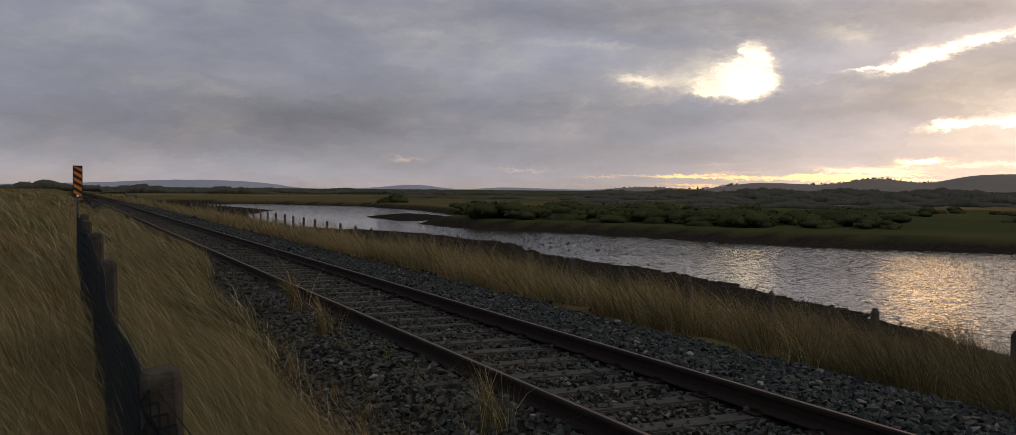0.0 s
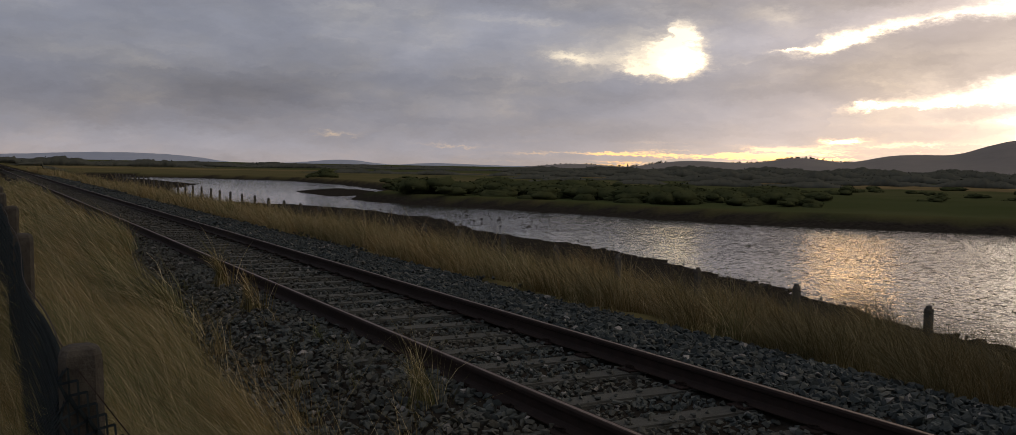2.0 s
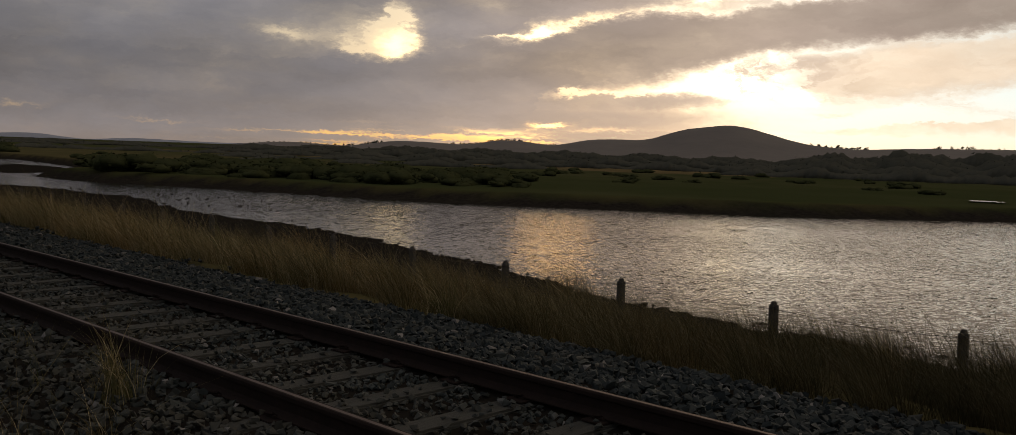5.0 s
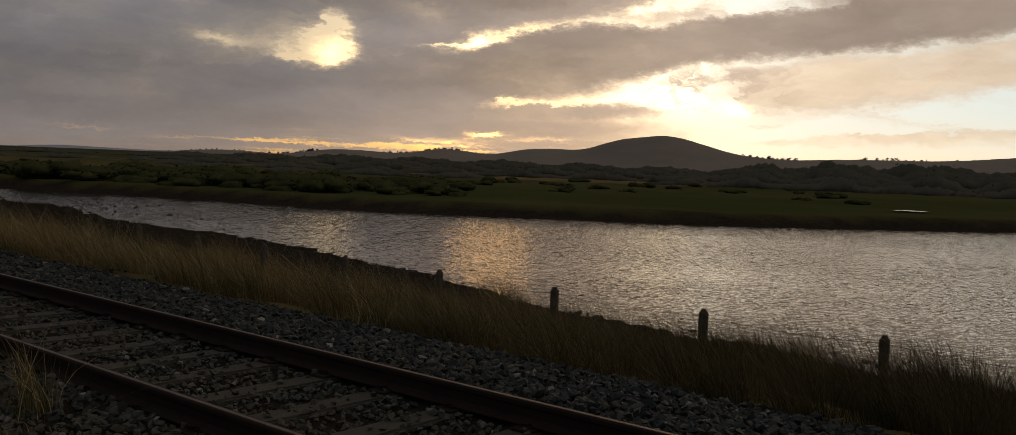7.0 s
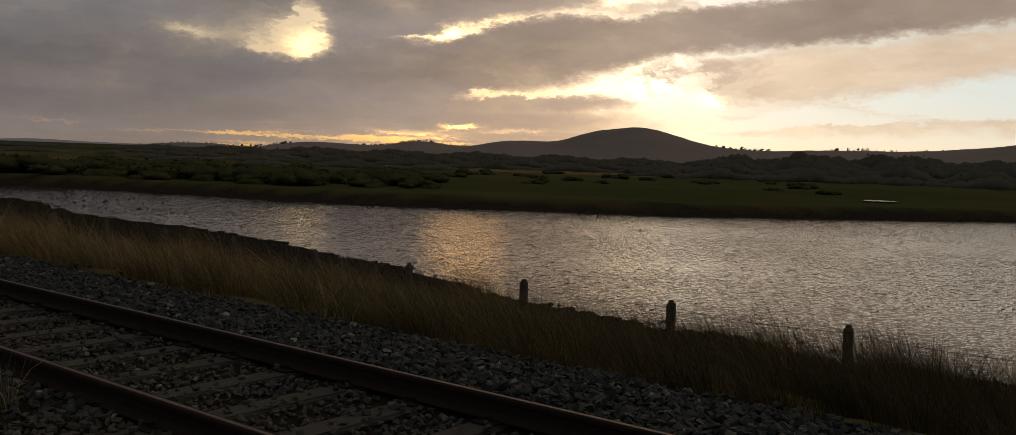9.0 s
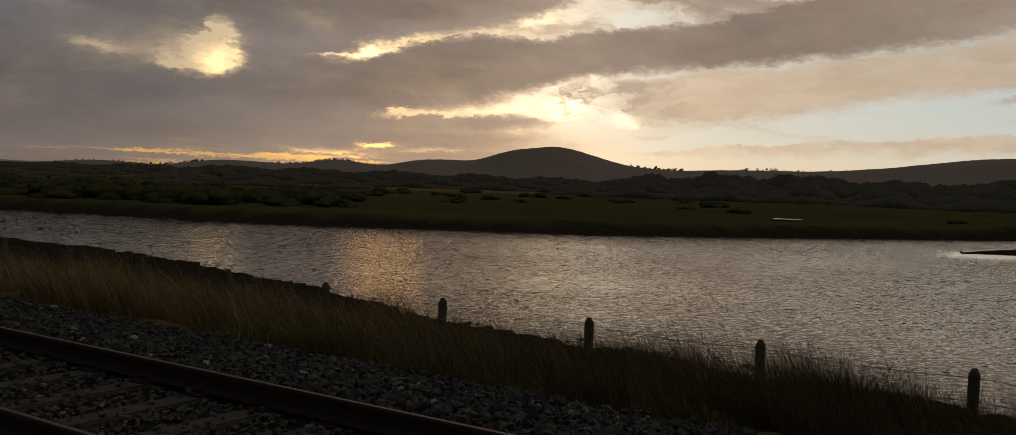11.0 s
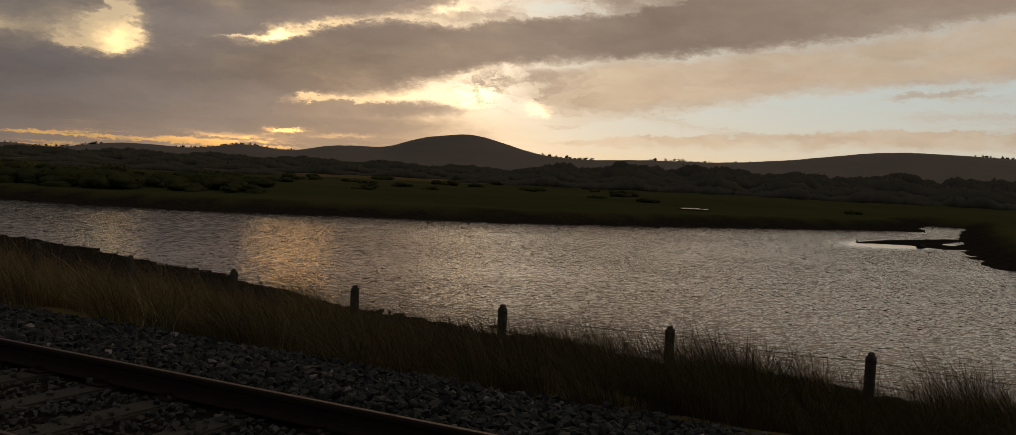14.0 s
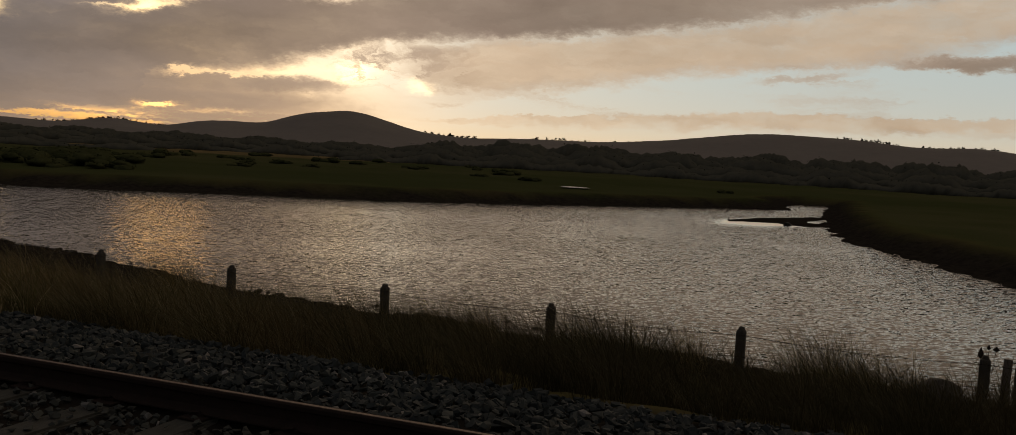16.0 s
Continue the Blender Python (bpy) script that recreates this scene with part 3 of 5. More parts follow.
NEAR_SHORE = [(12, -26), (16, -12), (18.3, 2), (19.4, 11), (20.8, 17.2), (22.2, 20.8), (23.6, 26.6), (24.9, 32), (25.8, 39), (25.6, 46),
              (26.3, 52.5), (28.3, 58), (28.8, 63.5), (27.8, 69), (28.2, 76), (24.2, 80), (19.5, 90), (19, 112), (22, 130), (26, 145), (33, 166), (30, 186), (26, 214), (30, 229)]
FAR_SHORE = [(44, 233), (60, 205), (60, 172), (55, 139), (50, 117), (35.6, 99), (35.7, 88), (39.3, 80.7), (41.6, 72), (43.3, 64.5), (46, 55.5), (49.2, 48), (54, 41.8),
             (58, 36.5), (62, 31.6), (69.5, 24.8), (77, 19.6), (83.5, 15.5), (90, 10.5), (97, 4.9), (105, 6.5), (115, 5.6), (115, 2.4), (100, 2.4), (84, 2.2),
             (70, 1.6), (56, 0.1), (48.5, -2.8), (41.4, -4.8), (38.4, -6), (30, -11), (20, -24)]
ISLES = [([(38.5, 126), (47.7, 138), (49.5, 126), (43.5, 112), (37, 107.5)], 0.25), ([(69.6, 7.9), (76, 6.0), (82, 3.2), (84, 2.0), (77, 3.4), (72, 5.2)], 0.16), ([(70.5, 4.6), (74, 3.6), (73, 2.2), (69, 2.4)], 0.05)]


def signed(poly, x, y):
    """Distance to a closed outline, positive outside it."""
    d = np.full(x.shape, 1e9)
    inside = np.zeros(x.shape, bool)
    for (ax, ay), (bx, by) in zip(poly, poly[1:] + poly[:1]):
        ex, ey = bx - ax, by - ay
        t = np.clip(((x - ax) * ex + (y - ay) * ey) / (ex * ex + ey * ey), 0, 1)
        d = np.minimum(d, np.hypot(x - ax - t * ex, y - ay - t * ey))
        if ay != by:
            inside ^= ((ay > y) != (by > y)) & (x < (bx - ax) * (y - ay) / (by - ay) + ax)
    return np.where(inside, -d, d)


def waves(x, y, size, seed):
    """Smooth unevenness of about that size, from -1 to 1."""
    r = np.random.default_rng(seed)
    z = np.zeros(np.shape(x))
    for k in range(7):
        a, f = r.uniform(0, 2 * math.pi), 2 * math.pi / size * r.uniform(0.5, 2.2)
        z = z + np.sin((np.cos(a) * x + np.sin(a) * y) * f + r.uniform(0, 7)) / 4.0
    return z


def step(v, lo, hi):
    t = np.clip((v - lo) / (hi - lo), 0, 1)
    return t * t * (3 - 2 * t)


def shore_distance(x, y):
    s = signed(NEAR_SHORE + FAR_SHORE, x, y)
    return s + np.where(np.abs(s) < 12, waves(x, y, 2.2, 3) * 0.35 + waves(x, y, 7.0, 4) * 0.4, 0)


def land(x, y):
    """Height of the ground, and its distance from the water's edge."""
    x, y = np.asarray(x, float), np.asarray(y, float)
    s = shore_distance(x, y)
    # embankment across the track
    emb = np.interp(x, [-60, -9, -3.0, -1.0, 0.5, 1.7, 2.4, 2.75, 3.28, 3.5, 4.9, 5.12, 5.65, 7.4, 9.0, 12.2, 14.0, 15.5],
                    [0.5, 0.75, 0.62, 0.20, -0.28, -0.44, -0.32, -0.20, -0.175, -0.215, -0.215, -0.175, -0.195, -0.40, -0.72, -1.22, -1.5, -1.62])
    emb = emb + np.where((x < 1.7) | (x > 7.6), waves(x, y, 1.8, 5) * 0.06 + waves(x, y, 6.0, 6) * 0.10, 0)
    emb = emb + np.where(x < 0, waves(x, y, 14.0, 16) * 0.12, 0)
    mud = WATER + 0.62 * np.clip(s / 7.0, -0.6, 1) + waves(x, y, 1.3, 8) * 0.035
    near = np.where(x > 14.0, np.minimum(emb, mud + 0.02), emb)
    far = WATER + 0.85 * step(s, 0.0, 3.0) + 0.55 * step(s, 2.0, 40.0) - np.clip(-s, 0, 1.5) * 0.5 + waves(x, y, 9, 9) * 0.10 * step(s, 2, 10) + waves(x, y, 60, 10) * 0.15 * step(s, 10, 60)
    on_near = (x < 34) & (x < 16 + 0.16 * np.clip(y, 0, 90) + 6) & (y > -30) & (y < 240) | (x < 14)
    z = np.where(on_near, near, far)
    for poly, high in ISLES:
        d = signed(poly, x, y)
        z = np.maximum(z, WATER + high * (0.35 - np.clip(d / 2.0, -0.65, 1)))
    return z, s, on_near


def rings(first, last, ratio):
    r = [first]
    while r[-1] < last:
        r.append(r[-1] * ratio)
    return np.array(r)


def polar_sheet(az, r):
    a, d = np.meshgrid(np.radians(az), r)
    x, y = np.sin(a) * d, np.cos(a) * d
    n, m = len(az), len(r)
    i, j = np.meshgrid(np.arange(n - 1), np.arange(m - 1))
    q = (j * n + i).ravel()
    tris = np.concatenate([np.stack([q, q + 1, q + n + 1], 1), np.stack([q, q + n + 1, q + n], 1)])
    return x.ravel(), y.ravel(), tris


def build_ground():
    az = np.concatenate([np.arange(-24, 112, 0.35), np.arange(112, 336.1, 4.0)])
    x, y, tris = polar_sheet(az, np.concatenate([[0.0004], rings(0.35, 4800, 1.03)]))
    z, s, near = land(x, y)
    d = np.hypot(x, y)
    z = z + step(d, 700, 3000) * 4.0
    z = np.where((d > 300) & (x < 14) & (np.abs(x) < 14), np.minimum(z, 0.8), z)
    ob = soup("ground", np.stack([x, y, z], 1), tris[:, ::-1], M_GROUND, smooth=True)
    far_side = ~near & (s > 0)
    mud = np.where(near, step(x, 14.0, 15.5), 1 - step(s, 1.5, 4.0))
    for poly, high in ISLES:
        mud = np.maximum(mud, 1 - step(signed(poly, x, y), -0.5, 2.0))
    # mud colour under the ballast too, painting shaded gaps between the stones
    mud = np.maximum(mud, step(x, 1.7, 2.1) * (1 - step(x, 7.3, 7.7)))
    field = np.where(far_side, step(s, 2, 5), 0)
    strip = np.where(far_side, step(s + waves(x, y, 40, 12) * 8, 70, 85) * (1 - step(s + waves(x, y, 40, 13) * 10, 120, 150)), 0)
    dry = np.where(near & (x < 14), 0.45, np.maximum(strip, np.where(far_side, 0.4 * step(y, 95, 130) * (1 - step(y, 420, 600)) * (1 - step(x, 70, 140)), 0)))
    for name, v in (("mud", mud), ("field", field), ("tan", dry)):
        ob.data.attributes.new(name, "FLOAT", "POINT").data.foreach_set("value", v.astype(np.float32))
    return tagged(ob, "grassy and muddy ground along the railway and river", "ground", kind="structure")


build_ground()

water = mesh_object("water", [(8, -60, WATER), (130, -60, WATER), (130, 245, WATER), (8, 245, WATER)], [(0, 1, 2, 3)], M_WATER)
tagged(water, "rippled grey river water reflecting the evening sky", "water", kind="structure")


# ---- hills on the skyline ----
def hills(name, dist, summits, base, material, label, az0, az1, rough):
    """Ranges of rounded summits; each has a bearing, a half-width in degrees and a height in metres."""
    az = np.arange(az0, az1, 0.12)
    r = np.linspace(dist * 0.72, dist * 1.12, 46)
    x, y, tris = polar_sheet(az, r)
    a, d = np.degrees(np.arctan2(x, y)), np.hypot(x, y)
    z = np.full(x.shape, 0.0)
    for bearing, wide, high in summits:
        z += high * np.exp(-((a - bearing) / wide) ** 2)
    side = step(d, dist * 0.72, dist) * (1 - 0.8 * step(d, dist * 1.01, dist * 1.12))
    fade = step(a, az0, az0 + 3) * (1 - step(a, az1 - 3, az1))
    z = (z + base) * side * fade + waves(x, y, 90, 21) * rough * side + waves(x, y, 30, 22) * rough * 0.4 * side - 3 * (1 - side)
    ob = soup(name, np.stack([x, y, z], 1), tris[:, ::-1], material, smooth=True)
    return tagged(ob, label, "hills", kind="structure")


E1 = math.tan(radians(1.0))
FAR = [(-6.0, 3.3, 0.03), (-2.5, 3.0, 0.08), (0.5, 2.6, 0.13), (3.0, 2.2, 0.18), (5.2, 2.0, 0.27), (7.2, 1.8, 0.26), (9.0, 1.8, 0.24), (11.0, 1.9, 0.23), (13.0, 1.9, -0.04), (15.0, 1.9, -0.00), (17.0, 1.8, 0.03), (18.8, 1.6, 0.16), (20.5, 1.7, 0.20), (22.5, 1.9, -0.07), (24.5, 2.1, 0.14), (27.0, 2.4, 0.08), (33.0, 5.0, 0.10)]
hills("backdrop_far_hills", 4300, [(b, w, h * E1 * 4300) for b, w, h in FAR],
      3.0, M_HILL_FAR, "distant hills along the horizon, coloured haze-blue", -30, 48, 1.0)
RIDGE = [(34.0, 3.00, 0.30), (37.0, 2.61, -0.06), (39.5, 2.38, 0.43), (42.0, 2.28, 0.35), (44.3, 2.04, 0.25), (46.3, 1.71, 0.57), (47.9, 1.52, 0.42), (49.5, 1.57, 0.26), (51.2, 1.66, 0.61), (53.0, 1.71, 0.70), (54.8, 1.71, 0.64), (56.6, 1.52, 0.99), (58.0, 1.38, 1.02), (59.5, 1.42, 1.32), (61.0, 1.47, 1.15), (62.6, 1.71, 0.94), (64.6, 2.09, 0.67), (67.0, 2.42, 0.54), (69.7, 2.61, 0.63), (72.5, 2.75, 0.67), (75.5, 2.85, 0.67), (78.5, 2.85, 0.80), (81.5, 2.85, 1.03), (84.5, 2.85, 1.32), (87.5, 2.85, 1.24), (90.5, 2.85, 1.17), (93.5, 3.09, 0.88), (97.0, 3.32, 1.37), (103.0, 4.0, 1.4)]
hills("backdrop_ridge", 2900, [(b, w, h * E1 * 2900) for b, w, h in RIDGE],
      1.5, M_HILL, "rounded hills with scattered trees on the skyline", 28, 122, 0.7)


# ---- foliage ----
def leaf_cloud(centres, radii, count, size, seed):
    """Many small leaf clumps (bent triangles) scattered through lumps."""
    r = np.random.default_rng(seed)
    centres, radii = np.asarray(centres, float), np.asarray(radii, float)
    pick = r.integers(0, len(centres), count)
    v = r.normal(size=(count, 3))
    v /= np.linalg.norm(v, axis=1)[:, None]
    p = centres[pick] + v * radii[pick] * (r.uniform(0.25, 1.08, (count, 1)))
    a, b = r.normal(size=(count, 3)), r.normal(size=(count, 3))
    s = size * r.uniform(0.5, 1.4, (count, 1))
    a *= s / np.linalg.norm(a, axis=1)[:, None]
    b *= s / np.linalg.norm(b, axis=1)[:, None]
    verts = np.stack([p - a * 0.5, p + a * 0.5, p + b, p + b * 0.6 - a * 0.7], 1).reshape(-1, 3)
    q = np.arange(count) * 4
    return verts, np.concatenate([np.stack([q, q + 1, q + 2], 1), np.stack([q, q + 2, q + 3], 1)])


def joined(pieces):
    vs, ts, n = [], [], 0
    for v, t in pieces:
        vs.append(v), ts.append(t + n)
        n += len(v)
    return np.concatenate(vs), np.concatenate(ts)


def lump_shape(seed):
    """An uneven, knobbly lump of foliage about one unit across."""
    bm = bmesh.new()
    bmesh.ops.create_icosphere(bm, subdivisions=2, radius=1.0)
    for v in bm.verts:
        p = v.co.copy()
        v.co *= 1.0 + 0.35 * noise.noise(p * 1.7 + Vector((seed * 3.1, 0, 0))) + 0.30 * noise.noise(p * 4.3 + Vector((0, seed * 1.7, 0)))
    bm.verts.index_update()
    out = np.array([v.co[:] for v in bm.verts]), np.array([[v.index for v in f.verts] for f in bm.faces])
    bm.free()
    return out


def foliage(centres, radii, leaves, size, seed):
    """Knobbly lumps with loose leaf clumps round them."""
    pieces = []
    for k, (c, q) in enumerate(zip(centres, radii)):
        v, t = lump_shape(seed * 7 + k)
        pieces.append((v * np.array(q) * 0.85 + np.array(c), t))
    pieces.append(leaf_cloud(centres, np.array(radii) * 1.08, leaves, size, seed))
    return joined(pieces)


def bush_mesh(seed, count):
    r = np.random.default_rng(seed)
    c, rad = [], []
    for _ in range(7):
        c.append((r.uniform(-0.8, 0.8), r.uniform(-0.6, 0.6), r.uniform(0.2, 0.62)))
        k = r.uniform(0.25, 0.5)
        rad.append((k * 1.2, k, k * 0.8))
    v, t = foliage(c, rad, count, 0.07, seed)
    v[:, 2] = np.maximum(v[:, 2], -0.05)
    return v, t


def build_bushes():
    kinds = []
    for k in range(5):
        v, t = bush_mesh(40 + k, 900)
        root = soup("bush", v, t, M_SCRUB, smooth=True)
        tagged(root, "dark dense scrub bush on the far river bank", "bush", "far bank scrub")
        kinds.append(root)
    r = np.random.default_rng(11)
    spots = []
    # a thicket behind the tip of the far bank, then scattered scrub along it
    for bearing, dist, size in [(22.6, 112, 1.7), (24.0, 104, 2.2), (25.2, 100, 2.6), (26.4, 102, 2.0), (27.6, 96, 2.4), (28.6, 100, 1.8), (30.2, 112, 2.0), (31.6, 88, 1.6), (33.0, 90, 2.2),
                                (34.2, 92, 2.3), (35.4, 88, 1.9), (36.8, 86, 1.6), (38.4, 83, 1.6), (40.0, 82, 1.8), (41.2, 84, 1.7), (44.0, 83, 1.3), (45.6, 84, 1.5), (46.8, 82, 1.3), (36.0, 120, 1.6),
                                (28.8, 130, 2.4), (23.2, 128, 2.4), (21.8, 140, 2.4), (20.2, 165, 2.6), (18.6, 215, 3.0), (49.5, 130, 1.6), (54.0, 96, 1.0)]:
        spots.append((bearing, dist, size))
    for k in range(70):
        b = 22.0 + 25.0 * (k + r.uniform(0, 1)) / 70
        near_edge = float(np.interp(b, [22, 25, 28, 33, 38, 43, 47], [112, 104, 98, 92, 87, 84, 86]))
        spots.append((b, near_edge + r.uniform(0, 16), r.uniform(1.5, 2.5) * (1.0 if b < 41 else 0.75)))
    for _ in range(22):
        spots.append((r.uniform(44, 72), r.uniform(100, 140), r.uniform(0.7, 1.2)))
    for _ in range(20):
        spots.append((r.uniform(20, 100), r.uniform(110, 230), r.uniform(0.7, 1.4)))
    used = set()
    for bearing, dist, size in spots:
        x, y = dist * math.sin(radians(bearing)), dist * math.cos(radians(bearing))
        z, s, near = land(np.array([x]), np.array([y]))
        if s[0] < 4 or near[0]:
            continue
        k = int(r.integers(0, 5))
        m = Matrix.Translation((x, y, float(z[0]) - 0.05)) @ Matrix.Rotation(r.uniform(0, 6.28), 4, "Z")
        if k not in used:
            used.add(k)
            ob = kinds[k]
            ob.matrix_basis = m
        else:
            ob = copy_thing(kinds[k], m)
        ob.scale = (size * r.uniform(1.2, 1.9), size * r.uniform(1.2, 1.9), size * r.uniform(0.75, 1.05))
        ob.location.z -= 0.22 * ob.scale.z


build_bushes()


def build_woods():
    """Belts of trees and tall hedges across the plain and up the hill foot: rounded crowns side by side, with a skin of loose leaves."""
    r = np.random.default_rng(5)
    pieces = []
    # bearings, distance, height of the crowns, and their width
    belts = [(-7, 13, 430, 2.6, 4.2, 7), (-2, 22, 520, 2.2, 3.2, 8), (6, 36, 560, 2.2, 3.3, 8), (6, 36, 760, 2.6, 4.2, 11), (16, 31, 270, 1.2, 2.3, 5), (1.2, 5.6, 250, 1.2, 2.3, 4),
             (27, 52, 160, 0.8, 1.7, 3.5), (27, 66, 205, 1.3, 2.4, 4), (27, 66, 260, 2.0, 3.2, 5), (28, 67, 340, 2.8, 4.0, 6), (28, 68, 450, 3.4, 4.8, 8), (28, 70, 620, 4.2, 6.2, 10), (30, 72, 860, 5.5, 8.5, 13),
             (58, 116, 175, 1.4, 2.6, 4), (58, 116, 225, 2.4, 4.0, 6), (60, 116, 300, 4.2, 6.6, 8), (62, 116, 400, 6.2, 8.8, 9), (63, 116, 540, 8.6, 12.0, 12), (65, 116, 720, 11.5, 15.5, 14)]
    for a0, a1, dist, h0, h1, wide in belts:
        grain = math.degrees(wide / dist)
        a = np.arange(a0, a1, max(grain / 9, 0.05))
        top = np.zeros(len(a))
        for c in np.arange(a0 - grain, a1 + grain, grain * 0.42):
            c = c + r.uniform(-0.3, 0.3) * grain
            h = r.uniform(h0, h1) * (0.82 + 0.24 * math.sin(c * 1.3 + dist))
            u = np.clip(1 - ((a - c) / (grain * r.uniform(0.55, 0.95))) ** 2, 0, 1)
            top = np.maximum(top, h * (0.25 + 0.75 * u ** 0.55) * (u > 0))
        top = np.maximum(top, h0 * 0.35) * (0.94 + 0.12 * r.uniform(0, 1, len(a)))
        fade = step(a, a0, a0 + 3 * grain) * (1 - step(a, a1 - 3 * grain, a1)) * np.interp(a, [20, 27, 34, 44], [1.0, 0.7, 0.72, 1.0])
        base = np.where(np.sin(np.radians(a)) * dist > 14, -1.3, 0.1)
        rows = []
        for out, up in ((-0.10, -0.1), (-0.35, 0.35), (-0.15, 0.72), (0.25, 0.94), (0.6, 1.0), (1.1, 0.85), (1.6, -0.1)):
            d = dist + wide * (out + 0.07 * r.normal(0, 1, len(a)))
            z = base + top * fade * up * (1 + 0.03 * r.normal(0, 1, len(a)))
            rows.append(np.stack([np.sin(np.radians(a)) * d, np.cos(np.radians(a)) * d, z], 1))
        n, m = len(a), len(rows)
        i, j = np.meshgrid(np.arange(n - 1), np.arange(m - 1))
        q = (j * n + i).ravel()
        pieces.append((np.concatenate(rows), np.concatenate([np.stack([q, q + n + 1, q + 1], 1), np.stack([q, q + n, q + n + 1], 1)])))
        # leaves along the crowns
        k = r.integers(0, n, n * 3)
        aa = np.radians(a[k] + r.normal(0, grain / 12, len(k)))
        up = r.uniform(0.35, 1.06, len(k))
        d = dist + wide * r.uniform(-0.4, 0.7, len(k))
        p = np.stack([np.sin(aa) * d, np.cos(aa) * d, base[k] + top[k] * fade[k] * up], 1)
        size = (0.022 * wide + 0.0004 * dist) * r.uniform(0.5, 1.3, (len(k), 1))
        tri = np.stack([p + size * r.normal(0, 0.7, p.shape) for _ in range(3)], 1).reshape(-1, 3)
        pieces.append((tri, np.arange(len(tri)).reshape(-1, 3)))
    v, t = joined(pieces)
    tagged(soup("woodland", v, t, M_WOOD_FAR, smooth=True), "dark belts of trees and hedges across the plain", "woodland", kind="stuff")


build_woods()


# ---- the railway ----
def rail_profile():
    return [(-0.070, -0.159), (0.070, -0.159), (0.070, -0.150), (0.020, -0.132), (0.009, -0.118), (0.009, -0.050), (0.034, -0.038), (0.036, -0.012), (0.028, -0.001),
            (-0.028, -0.001), (-0.036, -0.012), (-0.034, -0.038), (-0.009, -0.050), (-0.009, -0.118), (-0.020, -0.132), (-0.070, -0.150)]


def build_track():
    track = tagged(new("railway_track"), "single railway track with rusty rails on weathered sleepers", "railway track")
    prof = rail_profile()
    n = len(prof)
    ys = [-30, 0, 30, 80, 160, 300, 600]
    for x0 in (RAIL_NEAR, RAIL_FAR):
        verts = [(x0 + px, y, pz) for y in ys for px, pz in prof]
        faces = []
        for i in range(len(ys) - 1):
            for k in range(n):
                faces.append((i * n + k, i * n + (k + 1) % n, (i + 1) * n + (k + 1) % n, (i + 1) * n + k))
        faces += [tuple(range(n))[::-1], tuple((len(ys) - 1) * n + k for k in range(n))]
        rail = mesh_object("rail", verts, faces, M_RUST, track, "rust-brown flat-bottomed steel rail")
        verts = [(x0 + px, y, pz) for y in ys for px, pz in ((-0.015, 0.0), (0.015, 0.0), (0.015, -0.004), (-0.015, -0.004))]
        faces = [(i * 4 + k, i * 4 + (k + 1) % 4, i * 4 + 4 + (k + 1) % 4, i * 4 + 4 + k) for i in range(len(ys) - 1) for k in range(4)]
        mesh_object("running_surface", verts, faces, M_STEEL, rail, "worn steel running surface")
    bm = bmesh.new()
    box(bm, (-1.30, -0.12, -0.13), (1.30, 0.12, 0.0), 0.016)
    for v in bm.verts:
        v.co.z += 0.006 * math.sin(v.co.x * 9) + 0.004 * math.sin(v.co.x * 31 + v.co.y * 20)
    first = part("sleeper", bm, M_SLEEPER, track)
    bm = bmesh.new()
    box(bm, (-0.15, -0.09, 0.0), (0.15, 0.09, 0.014), 0.004)
    for sx in (-1, 1):
        box(bm, (sx * 0.075 - 0.012, -0.05, 0.012), (sx * 0.075 + 0.012, 0.05, 0.034), 0.004)
        tube(bm, [(sx * 0.055, -0.03, 0.03), (sx * 0.085, -0.02, 0.046), (sx * 0.105, 0.02, 0.046), (sx * 0.06, 0.03, 0.03)], 0.009, 5)
    plate = part("rail_fastening", bm, M_RUST, first)
    r = np.random.default_rng(3)
    k = 0
    for i in range(-10, 210):
        y = 5.77 + 0.69 * i
        if i == -10:
            s = first
        else:
            s = new("sleeper", first.data)
            s.parent = track
        s.location = (TRACK + r.uniform(-0.03, 0.03), y + r.uniform(-0.02, 0.02), -0.178 + r.uniform(-0.006, 0.006))
        s.rotation_euler = (0, 0, r.uniform(-0.008, 0.008))
        if i < 40:
            for sx in (-1, 1):
                p = plate if (i == -10 and sx < 0) else new("rail_fastening", plate.data)
                p.parent = s
                p.location = (sx * 0.80 - (s.location.x - TRACK), 0, 0.0)


build_track()


def stone_shapes(count, seed):
    r = np.random.default_rng(seed)
    out = []
    for _ in range(count):
        bm = bmesh.new()
        for _ in range(9):
            v = r.normal(size=3)
            v /= np.linalg.norm(v)
            bm.verts.new((v[0] * 0.5, v[1] * 0.5 * r.uniform(0.7, 1), v[2] * 0.36))
        bmesh.ops.convex_hull(bm, input=list(bm.verts))
        bmesh.ops.delete(bm, geom=[v for v in bm.verts if not v.link_faces], context="VERTS")
        bmesh.ops.triangulate(bm, faces=list(bm.faces))
        bm.verts.index_update()
        out.append((np.array([v.co[:] for v in bm.verts]), np.array([[v.index for v in f.verts] for f in bm.faces])))
        bm.free()
    return out


